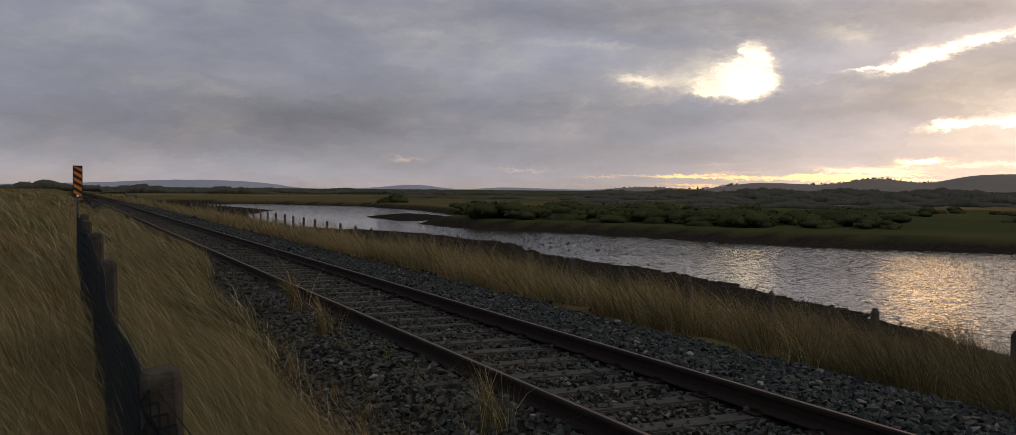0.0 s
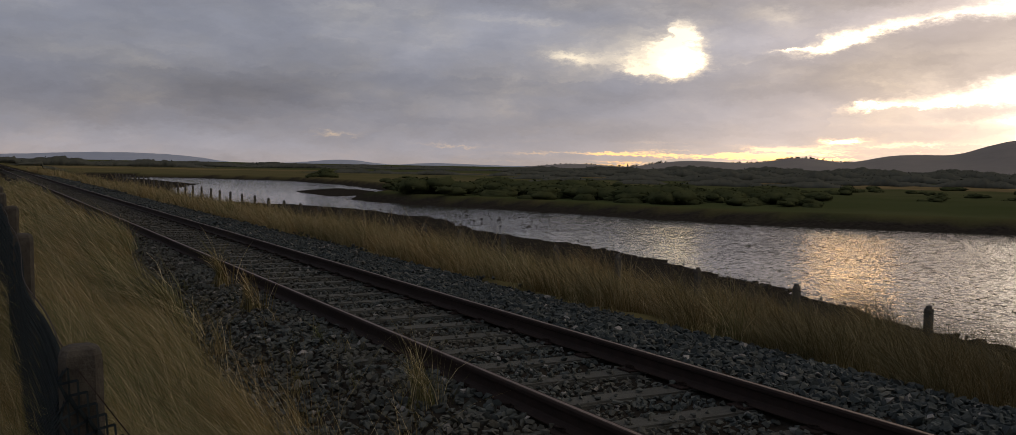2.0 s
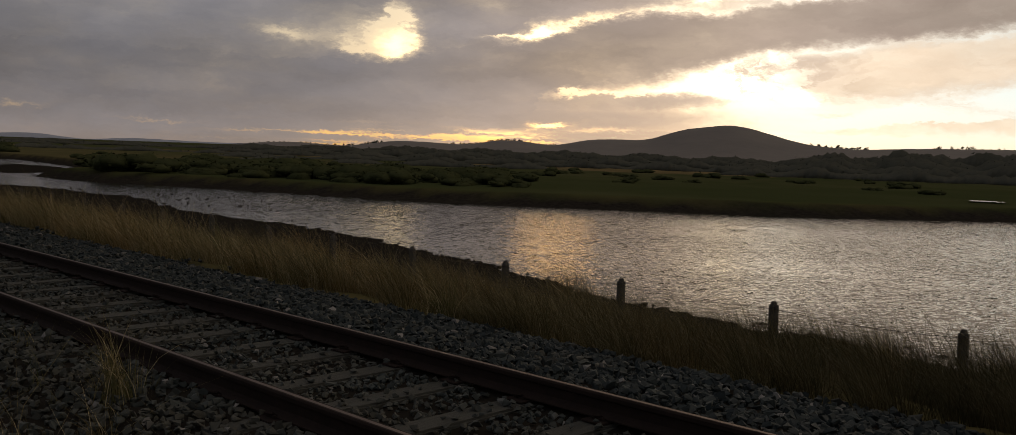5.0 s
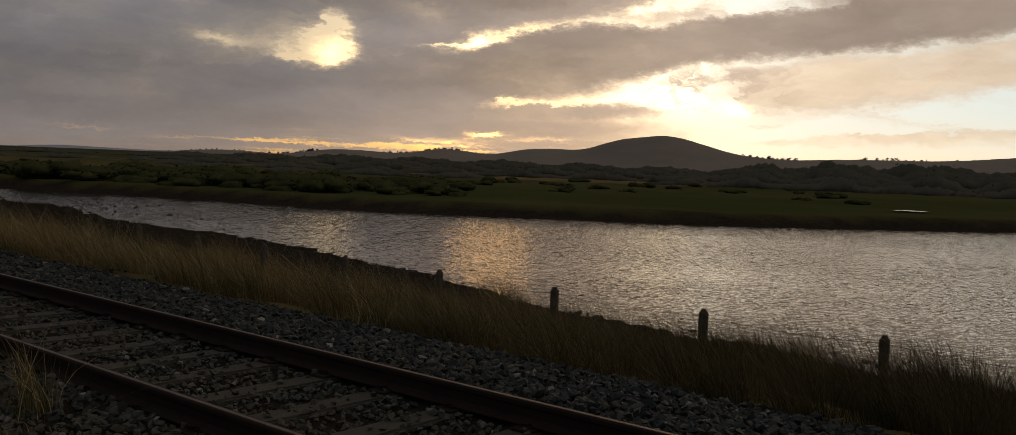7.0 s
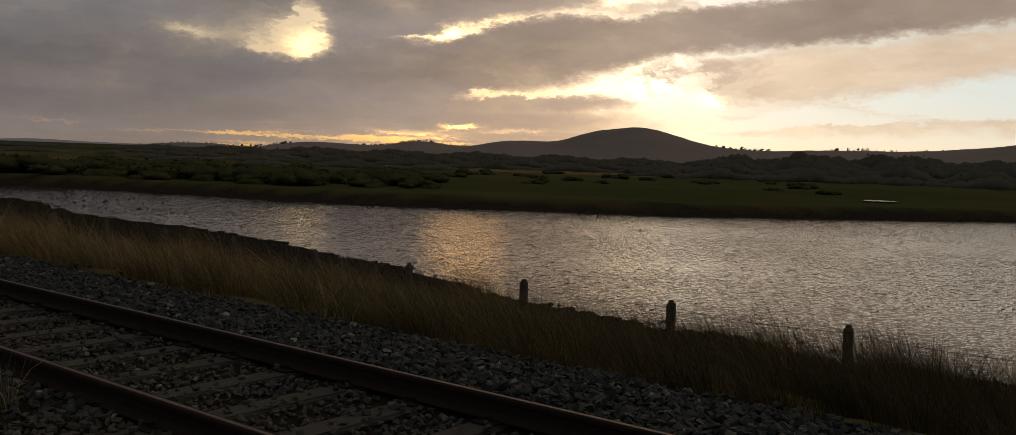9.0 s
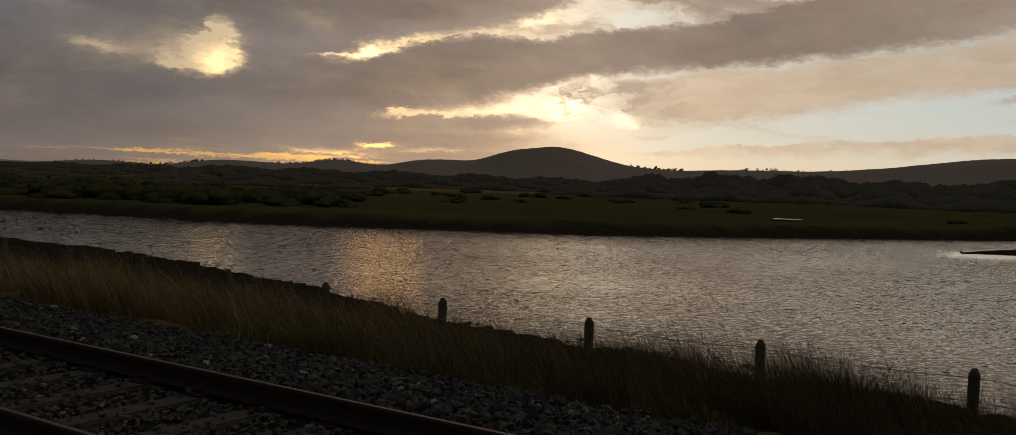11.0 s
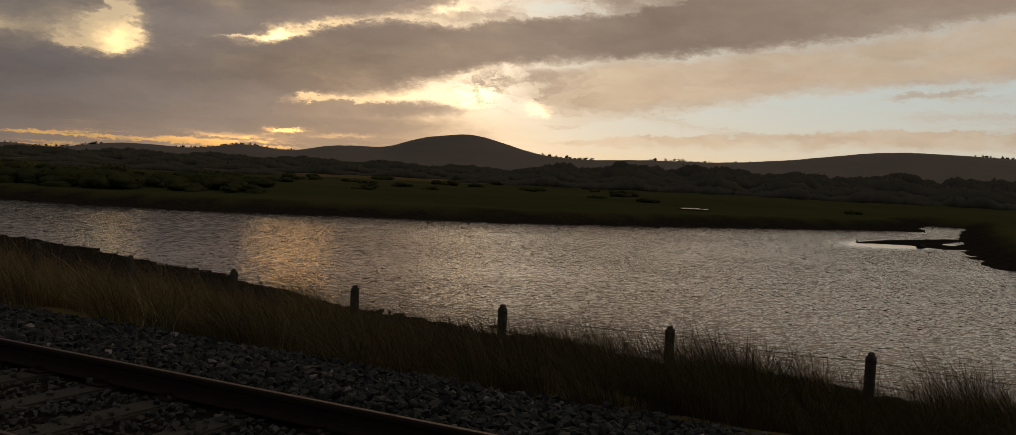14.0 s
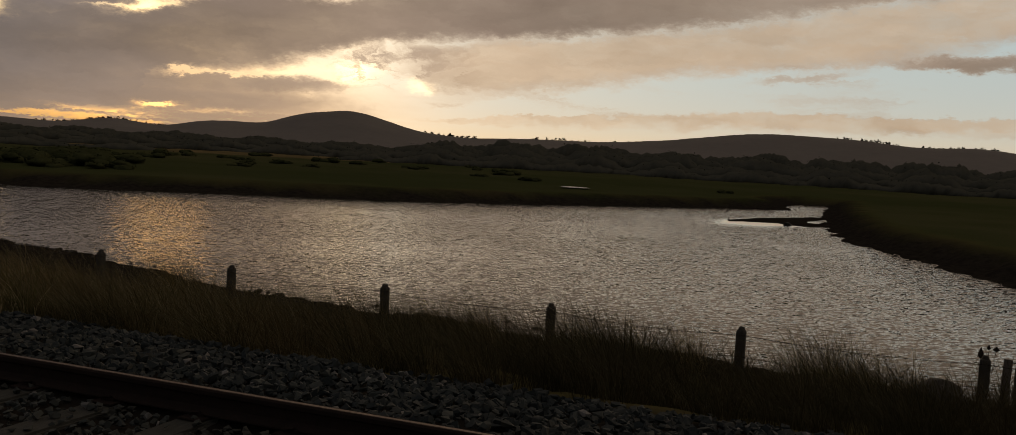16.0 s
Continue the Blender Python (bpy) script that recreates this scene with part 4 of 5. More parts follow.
def scatter(shapes, px, py, pz, size, seed, squash=1.0):
    """Copies of the shapes at the points, turned at random, as one array of triangles."""
    r = np.random.default_rng(seed)
    kind = r.integers(0, len(shapes), len(px))
    vs, ts, n = [], [], 0
    for k, (v, t) in enumerate(shapes):
        i = np.where(kind == k)[0]
        if not len(i):
            continue
        a, b = r.uniform(0, 2 * math.pi, len(i)), r.normal(0, 0.45, len(i))
        s = size[i][:, None] * np.array([1.0, 1.0, squash]) * r.uniform(0.8, 1.2, (len(i), 3))
        p = v[None] * s[:, None]
        y2, z2 = p[..., 1] * np.cos(b)[:, None] - p[..., 2] * np.sin(b)[:, None], p[..., 1] * np.sin(b)[:, None] + p[..., 2] * np.cos(b)[:, None]
        x2 = p[..., 0] * np.cos(a)[:, None] - y2 * np.sin(a)[:, None]
        y3 = p[..., 0] * np.sin(a)[:, None] + y2 * np.cos(a)[:, None]
        w = np.stack([x2 + px[i][:, None], y3 + py[i][:, None], z2 + pz[i][:, None]], -1)
        ts.append((t[None] + (np.arange(len(i)) * len(v))[:, None, None] + n).reshape(-1, 3))
        vs.append(w.reshape(-1, 3))
        n += len(i) * len(v)
    return np.concatenate(vs), np.concatenate(ts)


def ballast_height(x, y):
    return land(x, y)[0] + np.where((x > 3.5) & (x < 4.9), 0.005, 0.0)


def on_sleeper(x, y):
    f = (y - 5.77) / 0.69
    return (np.abs(f - np.round(f)) * 0.69 < 0.12) & (np.abs(x - TRACK) < 0.72)


def build_ballast():
    shapes = stone_shapes(14, 2)
    r = np.random.default_rng(9)
    pts = []
    for y0, y1, per, lo, hi in [(-2.5, 13, 300, 0.045, 0.100), (13, 26, 190, 0.055, 0.11), (26, 55, 60, 0.09, 0.15), (55, 110, 14, 0.15, 0.26)]:
        n = int((7.8 - 1.6) * (y1 - y0) * per)
        pts.append(np.stack([r.uniform(1.6, 7.8, n), r.uniform(y0, y1, n), r.uniform(lo, hi, n)], 1))
    p = np.concatenate(pts)
    x, y, s = p.T
    edge = (x > 1.95 + 0.8 * step(y, 13, 25) + 0.25 * waves(x * 0, y, 2.5, 31) + r.uniform(-0.3, 0.1, len(x))) & (x < 7.45 + 0.2 * waves(x * 0, y, 3.0, 32) + r.uniform(-0.1, 0.35, len(x)))
    keep = edge & ~(on_sleeper(x, y) & (r.uniform(0, 1, len(x)) > 0.20)) & ~((np.abs(x - RAIL_NEAR) < 0.09) | (np.abs(x - RAIL_FAR) < 0.09))
    x, y, s = x[keep], y[keep], s[keep]
    s = s * np.where((x > 3.45) & (x < 4.95), 0.8, np.where(x > 5.1, 1.18, 1.0))
    z = ballast_height(x, y) + s * r.uniform(0.0, 0.45, len(s))
    z = np.where(on_sleeper(x, y), -0.175 + s * 0.2, z)
    first = (y > 5.6) & (y < 8.2) & (x > 2.2) & (x < 3.25) & (s > 0.058)
    idx = np.where(first)[0][:300]
    rest = np.ones(len(x), bool)
    rest[idx] = False
    v, t = scatter(shapes, x[rest], y[rest], z[rest], s[rest], 12)
    bed = soup("ballast", v, t, M_STONE)
    tagged(bed, "loose grey crushed-stone ballast around the track", "ballast", kind="stuff")
    meshes = []
    for v, t in shapes:
        me = bpy.data.meshes.new("stone")
        me.from_pydata([tuple(q) for q in v], [], [tuple(int(c) for c in f) for f in t])
        me.materials.append(M_STONE_ONE)
        meshes.append(me)
    for i in idx:
        ob = new("stone", meshes[int(r.integers(0, len(meshes)))])
        ob.parent = bed
        ob.location, ob.scale = (x[i], y[i], z[i]), (s[i], s[i], s[i])
        ob.rotation_euler = (r.uniform(-0.5, 0.5), r.uniform(-0.5, 0.5), r.uniform(0, 6.28))


# ---- grass ----
def blades(x, y, z, length, width, lean, wind, seed, segs=3, fan=0.55):
    """Bent, tapering blades that lean with the wind."""
    r = np.random.default_rng(seed)
    n = len(x)
    a = wind + r.normal(0, fan, n)
    side = r.uniform(0, 2 * math.pi, n)
    ln = length * r.uniform(0.55, 1.15, n)
    bend = lean * r.uniform(0.25, 1.4, n)
    rows = []
    for k in range(segs + 1):
        u = k / segs
        out = ln * (bend * u * u * 0.8 + 0.10 * u)
        up = ln * (u - 0.30 * np.minimum(bend, 1.6) ** 1.5 * u * u)
        w = width * (1 - u) ** 0.7 * 0.5
        cx, cy, cz = x + np.cos(a) * out, y + np.sin(a) * out, z + up
        if k < segs:
            rows += [np.stack([cx - np.cos(side) * w, cy - np.sin(side) * w, cz], 1), np.stack([cx + np.cos(side) * w, cy + np.sin(side) * w, cz], 1)]
        else:
            rows.append(np.stack([cx, cy, cz], 1))
    v = np.stack(rows, 1)
    m = v.shape[1]
    t = []
    for k in range(segs - 1):
        t += [(2 * k, 2 * k + 1, 2 * k + 3), (2 * k, 2 * k + 3, 2 * k + 2)]
    t.append((2 * segs - 2, 2 * segs - 1, 2 * segs))
    tris = (np.array(t)[None] + (np.arange(n) * m)[:, None, None]).reshape(-1, 3)
    return v.reshape(-1, 3), tris


def tufted(n, x0, x1, y0, y1, spread, seed, per=26):
    """Points gathered in tufts; each tuft has a height of its own, and its blades fan out from its middle."""
    r = np.random.default_rng(seed)
    k = max(n // per, 1)
    cx, cy, tall = r.uniform(x0, x1, k), r.uniform(y0, y1, k), np.clip(r.normal(1.0, 0.28, k), 0.45, 1.7)
    i = r.integers(0, k, n)
    dx, dy = r.normal(0, spread, n), r.normal(0, spread, n)
    return cx[i] + dx, cy[i] + dy, tall[i], dx / spread, dy / spread


def fanned(dx, dy, pull):
    """The way that each blade leans: with the wind, and outwards from its tuft."""
    return np.arctan2(math.sin(WIND) + pull * dy, math.cos(WIND) + pull * dx)


WIND = 2.5     # the way the grass leans, in radians from +x


def build_dune_grass():
    pieces = []
    for n, x0, x1, y0, y1, ln, w, seed in [(56000, -3.6, 0.22, 1.6, 9, 0.86, 0.0036, 1), (50000, 0.36, 1.8, 2.0, 10, 0.80, 0.0036, 2), (30000, -6, 0.25, 9, 22, 0.85, 0.009, 3), (34000, 0.36, 3.1, 10, 24, 0.76, 0.009, 4),
                                           (18000, -12, 0.3, 22, 60, 0.85, 0.020, 5), (17000, 0.4, 3.1, 24, 70, 0.70, 0.018, 6), (6000, -12, 2.2, 60, 170, 0.8, 0.045, 7)]:
        x, y, tall, dx, dy = tufted(n, x0, x1, y0, y1, 0.10 if y1 < 30 else 0.3, seed, 60)
        ok = (np.hypot(x, y) > 1.3) & (x < 2.05 + 0.9 * step(y, 12, 24) + 0.25 * waves(x * 0, y, 2.5, 31)) & ((np.abs(x - 0.28) > 0.1) | (y > 3.6))
        x, y, tall, dx, dy = x[ok], y[ok], tall[ok], dx[ok], dy[ok]
        z = land(x, y)[0] - 0.02
        pieces.append(blades(x, y, z, ln * tall * (1 + 0.25 * waves(x, y, 1.5, 41)), w, 2.2, fanned(dx, dy, 0.32), seed + 20, 3, 0.38))
    v, t = joined(pieces)
    tagged(soup("dune_grass", v, t, M_GRASS), "long dry windswept marram grass on the dune", "grass", kind="stuff")


def build_bank_grass():
    pieces = []
    for n, x0, x1, y0, y1, ln, w, seed in [(80000, 7.7, 13.6, -6, 16, 0.68, 0.0062, 1), (60000, 7.6, 13.8, 16, 36, 0.76, 0.0088, 2), (30000, 7.6, 14.2, 36, 75, 0.80, 0.024, 3), (16000, 7.6, 14.5, 75, 180, 0.85, 0.05, 4)]:
        x, y, high, dx, dy = tufted(n, x0, x1, y0, y1, 0.13 if y1 < 40 else 0.28, seed + 50, 80)
        ok = (x > 7.45 + 0.2 * waves(x * 0, y, 3.0, 32)) & (x < 13.6 + 0.5 * waves(x, y, 5, 33))
        x, y, high, dx, dy = x[ok], y[ok], high[ok], dx[ok], dy[ok]
        z = land(x, y)[0] - 0.02
        tall = ln * high * (1.05 + 0.40 * waves(x, y, 2.0, 34) + 0.25 * waves(x, y, 5.0, 35)) * np.where(x > 11.0, 0.80, 0.95)
        pieces.append(blades(x, y, z, np.maximum(tall, 0.15), w, 0.95, fanned(dx, dy, 0.9), seed + 70, 3 if y1 < 40 else 2, 0.35))
    v, t = joined(pieces)
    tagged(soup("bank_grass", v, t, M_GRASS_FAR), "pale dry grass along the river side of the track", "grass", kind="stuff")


def tuft(x, y, count, length, width, seed, lean=0.7, fan=1.3, label="lone marram tuft growing out of the ballast", group="tufts in the ballast", material=None):
    r = np.random.default_rng(seed)
    spread = 0.035 + 0.05 * length
    px, py = x + r.normal(0, spread, count), y + r.normal(0, spread, count)
    pz = land(px, py)[0] - 0.01
    v, t = blades(px, py, pz, np.full(count, length) * r.uniform(0.45, 1.1, count), width, lean, WIND, seed, 4, fan)
    return tagged(soup("grass_tuft", v, t, material or M_GRASS), label, "grass tuft", group)


# ---- fences ----
def fence_post(bm, width, deep, high, domed=False):
    """A square concrete post with chamfered corners and a weathered, peaked top."""
    w, d = width / 2, deep / 2
    c = width * 0.18
    ring = [(-w + c, -d), (w - c, -d), (w, -d + c), (w, d - c), (w - c, d), (-w + c, d), (-w, d - c), (-w, -d + c)]
    levels = [(-0.3, 1.0), (high - 0.075, 1.0), (high - 0.05, 0.88), (high - 0.042, 0.66), (high - 0.012, 0.58), (high, 0.40)]
    if domed:
        levels = [(-0.3, 1.0), (high - 0.06, 1.0), (high - 0.030, 0.95), (high - 0.012, 0.80), (high - 0.002, 0.52), (high, 0.2)]
    rows = [[bm.verts.new((px * s, py * s, z)) for px, py in ring] for z, s in levels]
    for a, b in zip(rows, rows[1:]):
        for k in range(8):
            bm.faces.new((a[k], a[(k + 1) % 8], b[(k + 1) % 8], b[k]))
    bm.faces.new(rows[0][::-1]), bm.faces.new(rows[-1])


def build_bank_fence():
    fence = tagged(new("river_fence"), "concrete post fence with slack wires above the river", "fence")
    r = np.random.default_rng(17)
    bm = bmesh.new()
    fence_post(bm, 0.12, 0.12, 0.95)
    post = part("post", bm, M_CONCRETE, fence)
    tops = []
    for i in range(-1, 40):
        y = 1.17 + 2.63 * i + {-1: -0.22, 1: -0.06, 2: -0.10}.get(i, 0.0) + (r.uniform(-0.05, 0.05) if i > 4 else 0)
        x = BANK_X + r.uniform(-0.02, 0.02)
        top = -0.47 + 0.0076 * max(y, 0) + r.uniform(-0.015, 0.015)
        ob = post if i == -1 else new("post", post.data)
        ob.parent = fence
        ob.location, ob.rotation_euler = (x, y, top - 0.95), (r.uniform(-0.02, 0.02), r.uniform(-0.02, 0.02), r.uniform(-0.1, 0.1))
        tops.append((x, y, top))
    tops.insert(0, (BANK_X + 0.1, -5.0, -0.5))
    for drop in (0.10, 0.38, 0.66):
        bm = bmesh.new()
        pts = []
        for a, b in zip(tops, tops[1:]):
            for u in (0, 0.25, 0.5, 0.75):
                sag = 0.05 * 4 * u * (1 - u)
                pts.append((a[0] + (b[0] - a[0]) * u - 0.07, a[1] + (b[1] - a[1]) * u, a[2] + (b[2] - a[2]) * u - drop - sag))
        tube(bm, pts, 0.0045, 4)
        for a, b in zip(tops[:8], tops[1:9]):
            for k in range(18):
                u = (k + 0.5) / 18
                q = Vector((a[0] + (b[0] - a[0]) * u - 0.07, a[1] + (b[1] - a[1]) * u, a[2] + (b[2] - a[2]) * u - drop - 0.2 * u * (1 - u)))
                way_out = Vector((r.uniform(-1, 1), r.uniform(-0.4, 0.4), r.uniform(-1, 1))).normalized() * 0.022
                tube(bm, [tuple(q - way_out), tuple(q + way_out)], 0.003, 3)
        part("wire", bm, M_WIRE, fence, "thin rusty wire")


def build_mesh_fence():
    fence = tagged(new("mesh_fence"), "sagging chain-link fence on concrete posts in the grass", "fence")
    r = np.random.default_rng(23)
    bm = bmesh.new()
    fence_post(bm, 0.135, 0.125, 1.33, True)
    post = part("post", bm, M_OLD_POST, fence)
    for i, (py, top) in enumerate([(3.35, 0.96), (7.75, 1.02), (10.95, 1.08), (14.4, 1.10), (17.9, 1.10)]):
        ob = post if i == 0 else new("post", post.data)
        ob.parent = fence
        ob.location = (FENCE_X - 0.012 + r.uniform(-0.015, 0.015), py, top - 1.33)
        ob.rotation_euler = (r.uniform(-0.03, 0.03), r.uniform(-0.03, 0.03), r.uniform(-0.1, 0.1))
    # woven wire: two families of slanting wires, with the slack of an old fence
    cell, high = 0.056, 1.23
    y0, y1 = 2.86, 21.0
    vs, ts, n = [], [], 0

    def place(u, h):
        """A point of the net: along the posts, then round the face of the end post, where it hangs loose."""
        sag = 0.03 * np.sin((u - 3.35) / 4.4 * math.pi) ** 2
        rise = np.interp(u, [3.3, 4.1, 6.2, 7.7, 10.8, 21], [-0.02, -0.05, -0.06, 0.05, 0.11, 0.12])
        end = np.clip((3.26 - u) * 0.5, 0, 1)
        run = np.maximum(u, 3.26)
        x = 0.243 - 0.02 * np.sin(run * 1.9) * (1 - h / high) - 0.012 * np.sin(run * 2.3 + 1) - 0.25 * np.where(end > 0, 0, sag) + end
        y = run + 0.012 * np.sin(h * 30 + end * 20) * (end > 0)
        return np.stack([x, y, -0.25 + rise * h / high + (h - 1.5 * end * (h / high)) * (1 - 0.6 * np.where(end > 0, 0, sag))], -1)

    rows = int(high / cell)
    u0 = np.arange(y0, y1, cell)
    for j in range(rows):
        for sgn in (1, -1):
            a = place(u0 + (0 if sgn > 0 else cell) * 1.0, np.full(len(u0), j * cell))
            b = place(u0 + (cell if sgn > 0 else 0) * 1.0, np.full(len(u0), (j + 1) * cell))
            w = np.where(u0 < 4.6, 0.0046, 0.0030)[:, None, None]
            off = np.array([[[1, 0.3, 0], [-0.5, 0.3, 0.87], [-0.5, -0.6, -0.87]]]) * w
            wave = np.array([0.011 if j % 2 else -0.011, 0.004, 0])
            pa, pb = a[:, None] + off + wave, b[:, None] + off - wave
            vs.append(np.concatenate([pa, pb], 1).reshape(-1, 3))
            f = []
            for k in range(3):
                f += [(k, (k + 1) % 3, 3 + (k + 1) % 3), (k, 3 + (k + 1) % 3, 3 + k)]
            ts.append((np.array(f)[None] + (np.arange(len(u0)) * 6)[:, None, None] + n).reshape(-1, 3))
            n += len(u0) * 6
    net = soup("chain_link_mesh", np.concatenate(vs), np.concatenate(ts), M_MESH, fence)
    tagged(net, "dark coated chain-link mesh")
    for h in (0.02, 0.62, 1.23):
        bm = bmesh.new()
        u = np.arange(y0, y1 + 0.01, 0.3)
        tube(bm, [tuple(q) for q in place(u, np.full(len(u), h))], 0.0028, 4)
        part("strainer_wire", bm, M_WIRE, fence)


# ---- marker board ----
def build_marker():
    sign = tagged(new("marker_board"), "orange and black striped railway marker board on a pole", "sign")
    sx, sy, z0, z1, w = 0.33, 26.5, 1.29, 2.115, 0.228
    bm = bmesh.new()
    box(bm, (sx - w / 2, sy, z0), (sx + w / 2, sy + 0.012, z1), 0.004)
    part("board", bm, M_BLACK, sign, "black board")
    bm = bmesh.new()
    # slanting stripes cut to the board's width
    slope, high = -0.62, 0.085
    z = z0 + 0.06
    while z < z1 + 0.1:
        q = [(sx - w / 2 + 0.018, z - slope * (w / 2 - 0.018)), (sx + w / 2 - 0.018, z + slope * (w / 2 - 0.018)),
             (sx + w / 2 - 0.018, z + slope * (w / 2 - 0.018) + high), (sx - w / 2 + 0.018, z - slope * (w / 2 - 0.018) + high)]
        q = [(px, min(max(pz, z0 + 0.018), z1 - 0.018)) for px, pz in q]
        if max(p[1] for p in q) - min(p[1] for p in q) > 0.05:
            front = [bm.verts.new((px, sy - 0.004, pz)) for px, pz in q]
            try:
                bm.faces.new(front)
            except ValueError:
                pass
        z += 0.165
    part("stripes", bm, M_ORANGE, sign, "orange reflective stripes")
    bm = bmesh.new()
    bmesh.ops.create_cone(bm, cap_ends=True, segments=16, radius1=0.032, radius2=0.028, depth=0.012, matrix=pose(sx, sy - 0.008, z0 + 0.045, 90))
    part("reflector", bm, M_WHITE, sign, "white round reflector")
    bm = bmesh.new()
    tube(bm, [(sx, sy + 0.03, -0.4), (sx, sy + 0.03, z1 - 0.1)], 0.03, 10)
    part("pole", bm, M_POLE, sign, "grey metal pole")


build_mesh_fence()
build_bank_fence()
build_marker()
build_dune_grass()
build_bank_grass()
for tx, ty, tn, tl, tw, ts in [(3.02, 13.4, 150, 0.95, 0.009, 1), (2.85, 11.1, 120, 0.75, 0.008, 2), (2.86, 6.2, 170, 0.70, 0.0055, 3), (7.75, 8.3, 170, 0.85, 0.008, 4), (2.30, 7.4, 30, 0.45, 0.004, 5), (2.45, 5.6, 40, 0.40, 0.004, 6),
                               (2.95, 8.9, 24, 0.40, 0.005, 7), (2.15, 9.6, 60, 0.50, 0.006, 8), (2.05, 6.6, 70, 0.45, 0.0045, 9), (2.25, 8.3, 30, 0.35, 0.004, 10)]:
    tuft(tx, ty, tn, tl, tw, ts)
weeds = np.random.default_rng(91)
for k in range(26):
    wx, wy = weeds.uniform(1.95, 3.1), weeds.uniform(4.6, 14.0)
    tuft(wx, wy, int(weeds.integers(6, 18)), weeds.uniform(0.18, 0.42), 0.0035, 500 + k, 0.9, 1.6, "sparse dry weed sprouting between the ballast stones", "weeds in the ballast")
for tx, ty, tn, tl, tw, ts in [(12.2, 9.75, 220, 1.05, 0.008, 31), (11.9, 0.35, 200, 1.15, 0.007, 32), (12.0, -0.05, 220, 1.25, 0.007, 33), (11.8, -0.45, 200, 1.15, 0.007, 34), (12.1, -0.85, 170, 1.0, 0.007, 35), (11.9, 2.3, 160, 0.95, 0.007, 36), (12.1, 3.1, 170, 1.0, 0.007, 37),
                               (12.0, 4.4, 180, 1.0, 0.007, 38), (12.2, 5.3, 170, 1.05, 0.007, 39), (11.9, 7.2, 140, 0.85, 0.007, 40), (12.3, 1.7, 150, 0.95, 0.007, 41), (10.6, 10.2, 150, 0.95, 0.008, 42), (9.6, 12.4, 150, 0.9, 0.008, 43), (8.6, 10.4, 150, 0.9, 0.008, 44),
                               (8.3, 14.2, 150, 0.95, 0.009, 45), (9.2, 17.5, 150, 0.95, 0.010, 46), (8.4, 21.0, 150, 0.95, 0.012, 47), (9.8, 26.0, 150, 1.0, 0.014, 48)]:
    tuft(tx, ty, tn, tl, tw, ts, 0.75, 0.9, "tall marram tuft on the bank beside the river fence", "tufts on the bank")
build_ballast()


# ---- a pool in the far field ----
def build_pool():
    bm = bmesh.new()
    d = 92.0
    x, y = d * math.sin(radians(74.0)), d * math.cos(radians(74.0))
    z = float(land(np.array([x]), np.array([y]))[0][0]) + 0.10
    ring = [bm.verts.new((x + 1.5 * math.cos(a) * (1 + 0.2 * math.sin(3 * a)), y + 1.6 * math.sin(a) * (1 + 0.15 * math.cos(2 * a)), z)) for a in [k * 2 * math.pi / 24 for k in range(24)]]
    bm.faces.new(ring)
    me = bpy.data.meshes.new("pool")
    bm.to_mesh(me)
    bm.free()
    me.materials.append(M_WATER)
    tagged(new("pool", me), "small still pool in the far meadow", "pool", kind="structure")


build_pool()


# ---- trees along the ridge, and stones by the water ----
def ridge_height(bearing):
    return sum(h * E1 * 2900 * math.exp(-((bearing - b) / w) ** 2) for b, w, h in RIDGE) + 1.5


def build_ridge_trees():
    r = np.random.default_rng(77)
    vs, ts, n = [], [], 0
    for centre, spread, count, high in [(37.5, 1.2, 22, 9), (38.4, 0.3, 8, 10), (44.5, 1.2, 30, 8), (46.9, 1.0, 40, 8), (49.0, 0.5, 16, 7), (66.0, 1.4, 36, 11), (72.8, 1.2, 12, 12), (75.5, 2.0, 30, 7), (90.6, 1.2, 30, 10), (95.5, 1.5, 26, 8), (34.0, 2.5, 40, 7)]:
        for _ in range(count):
            b = centre + spread * r.uniform(-1.4, 1.4)
            if 55.0 < b < 64.6:
                continue
            h = high * r.uniform(0.5, 1.2)
            c = [(r.uniform(-0.3, 0.3) * h, r.uniform(-0.3, 0.3) * h, r.uniform(0.2, 0.75) * h) for _ in range(4)]
            v, t = leaf_cloud(c, [(0.3 * h, 0.3 * h, 0.28 * h)] * 4, 60, 0.2 * h, int(r.integers(0, 99999)))
            z = ridge_height(b) - 2.5
            vs.append(v + np.array([2900 * math.sin(radians(b)), 2900 * math.cos(radians(b)), z])), ts.append(t + n)
            n += len(v)
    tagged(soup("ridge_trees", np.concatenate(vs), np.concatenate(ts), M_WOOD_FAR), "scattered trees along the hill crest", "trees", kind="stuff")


build_ridge_trees()


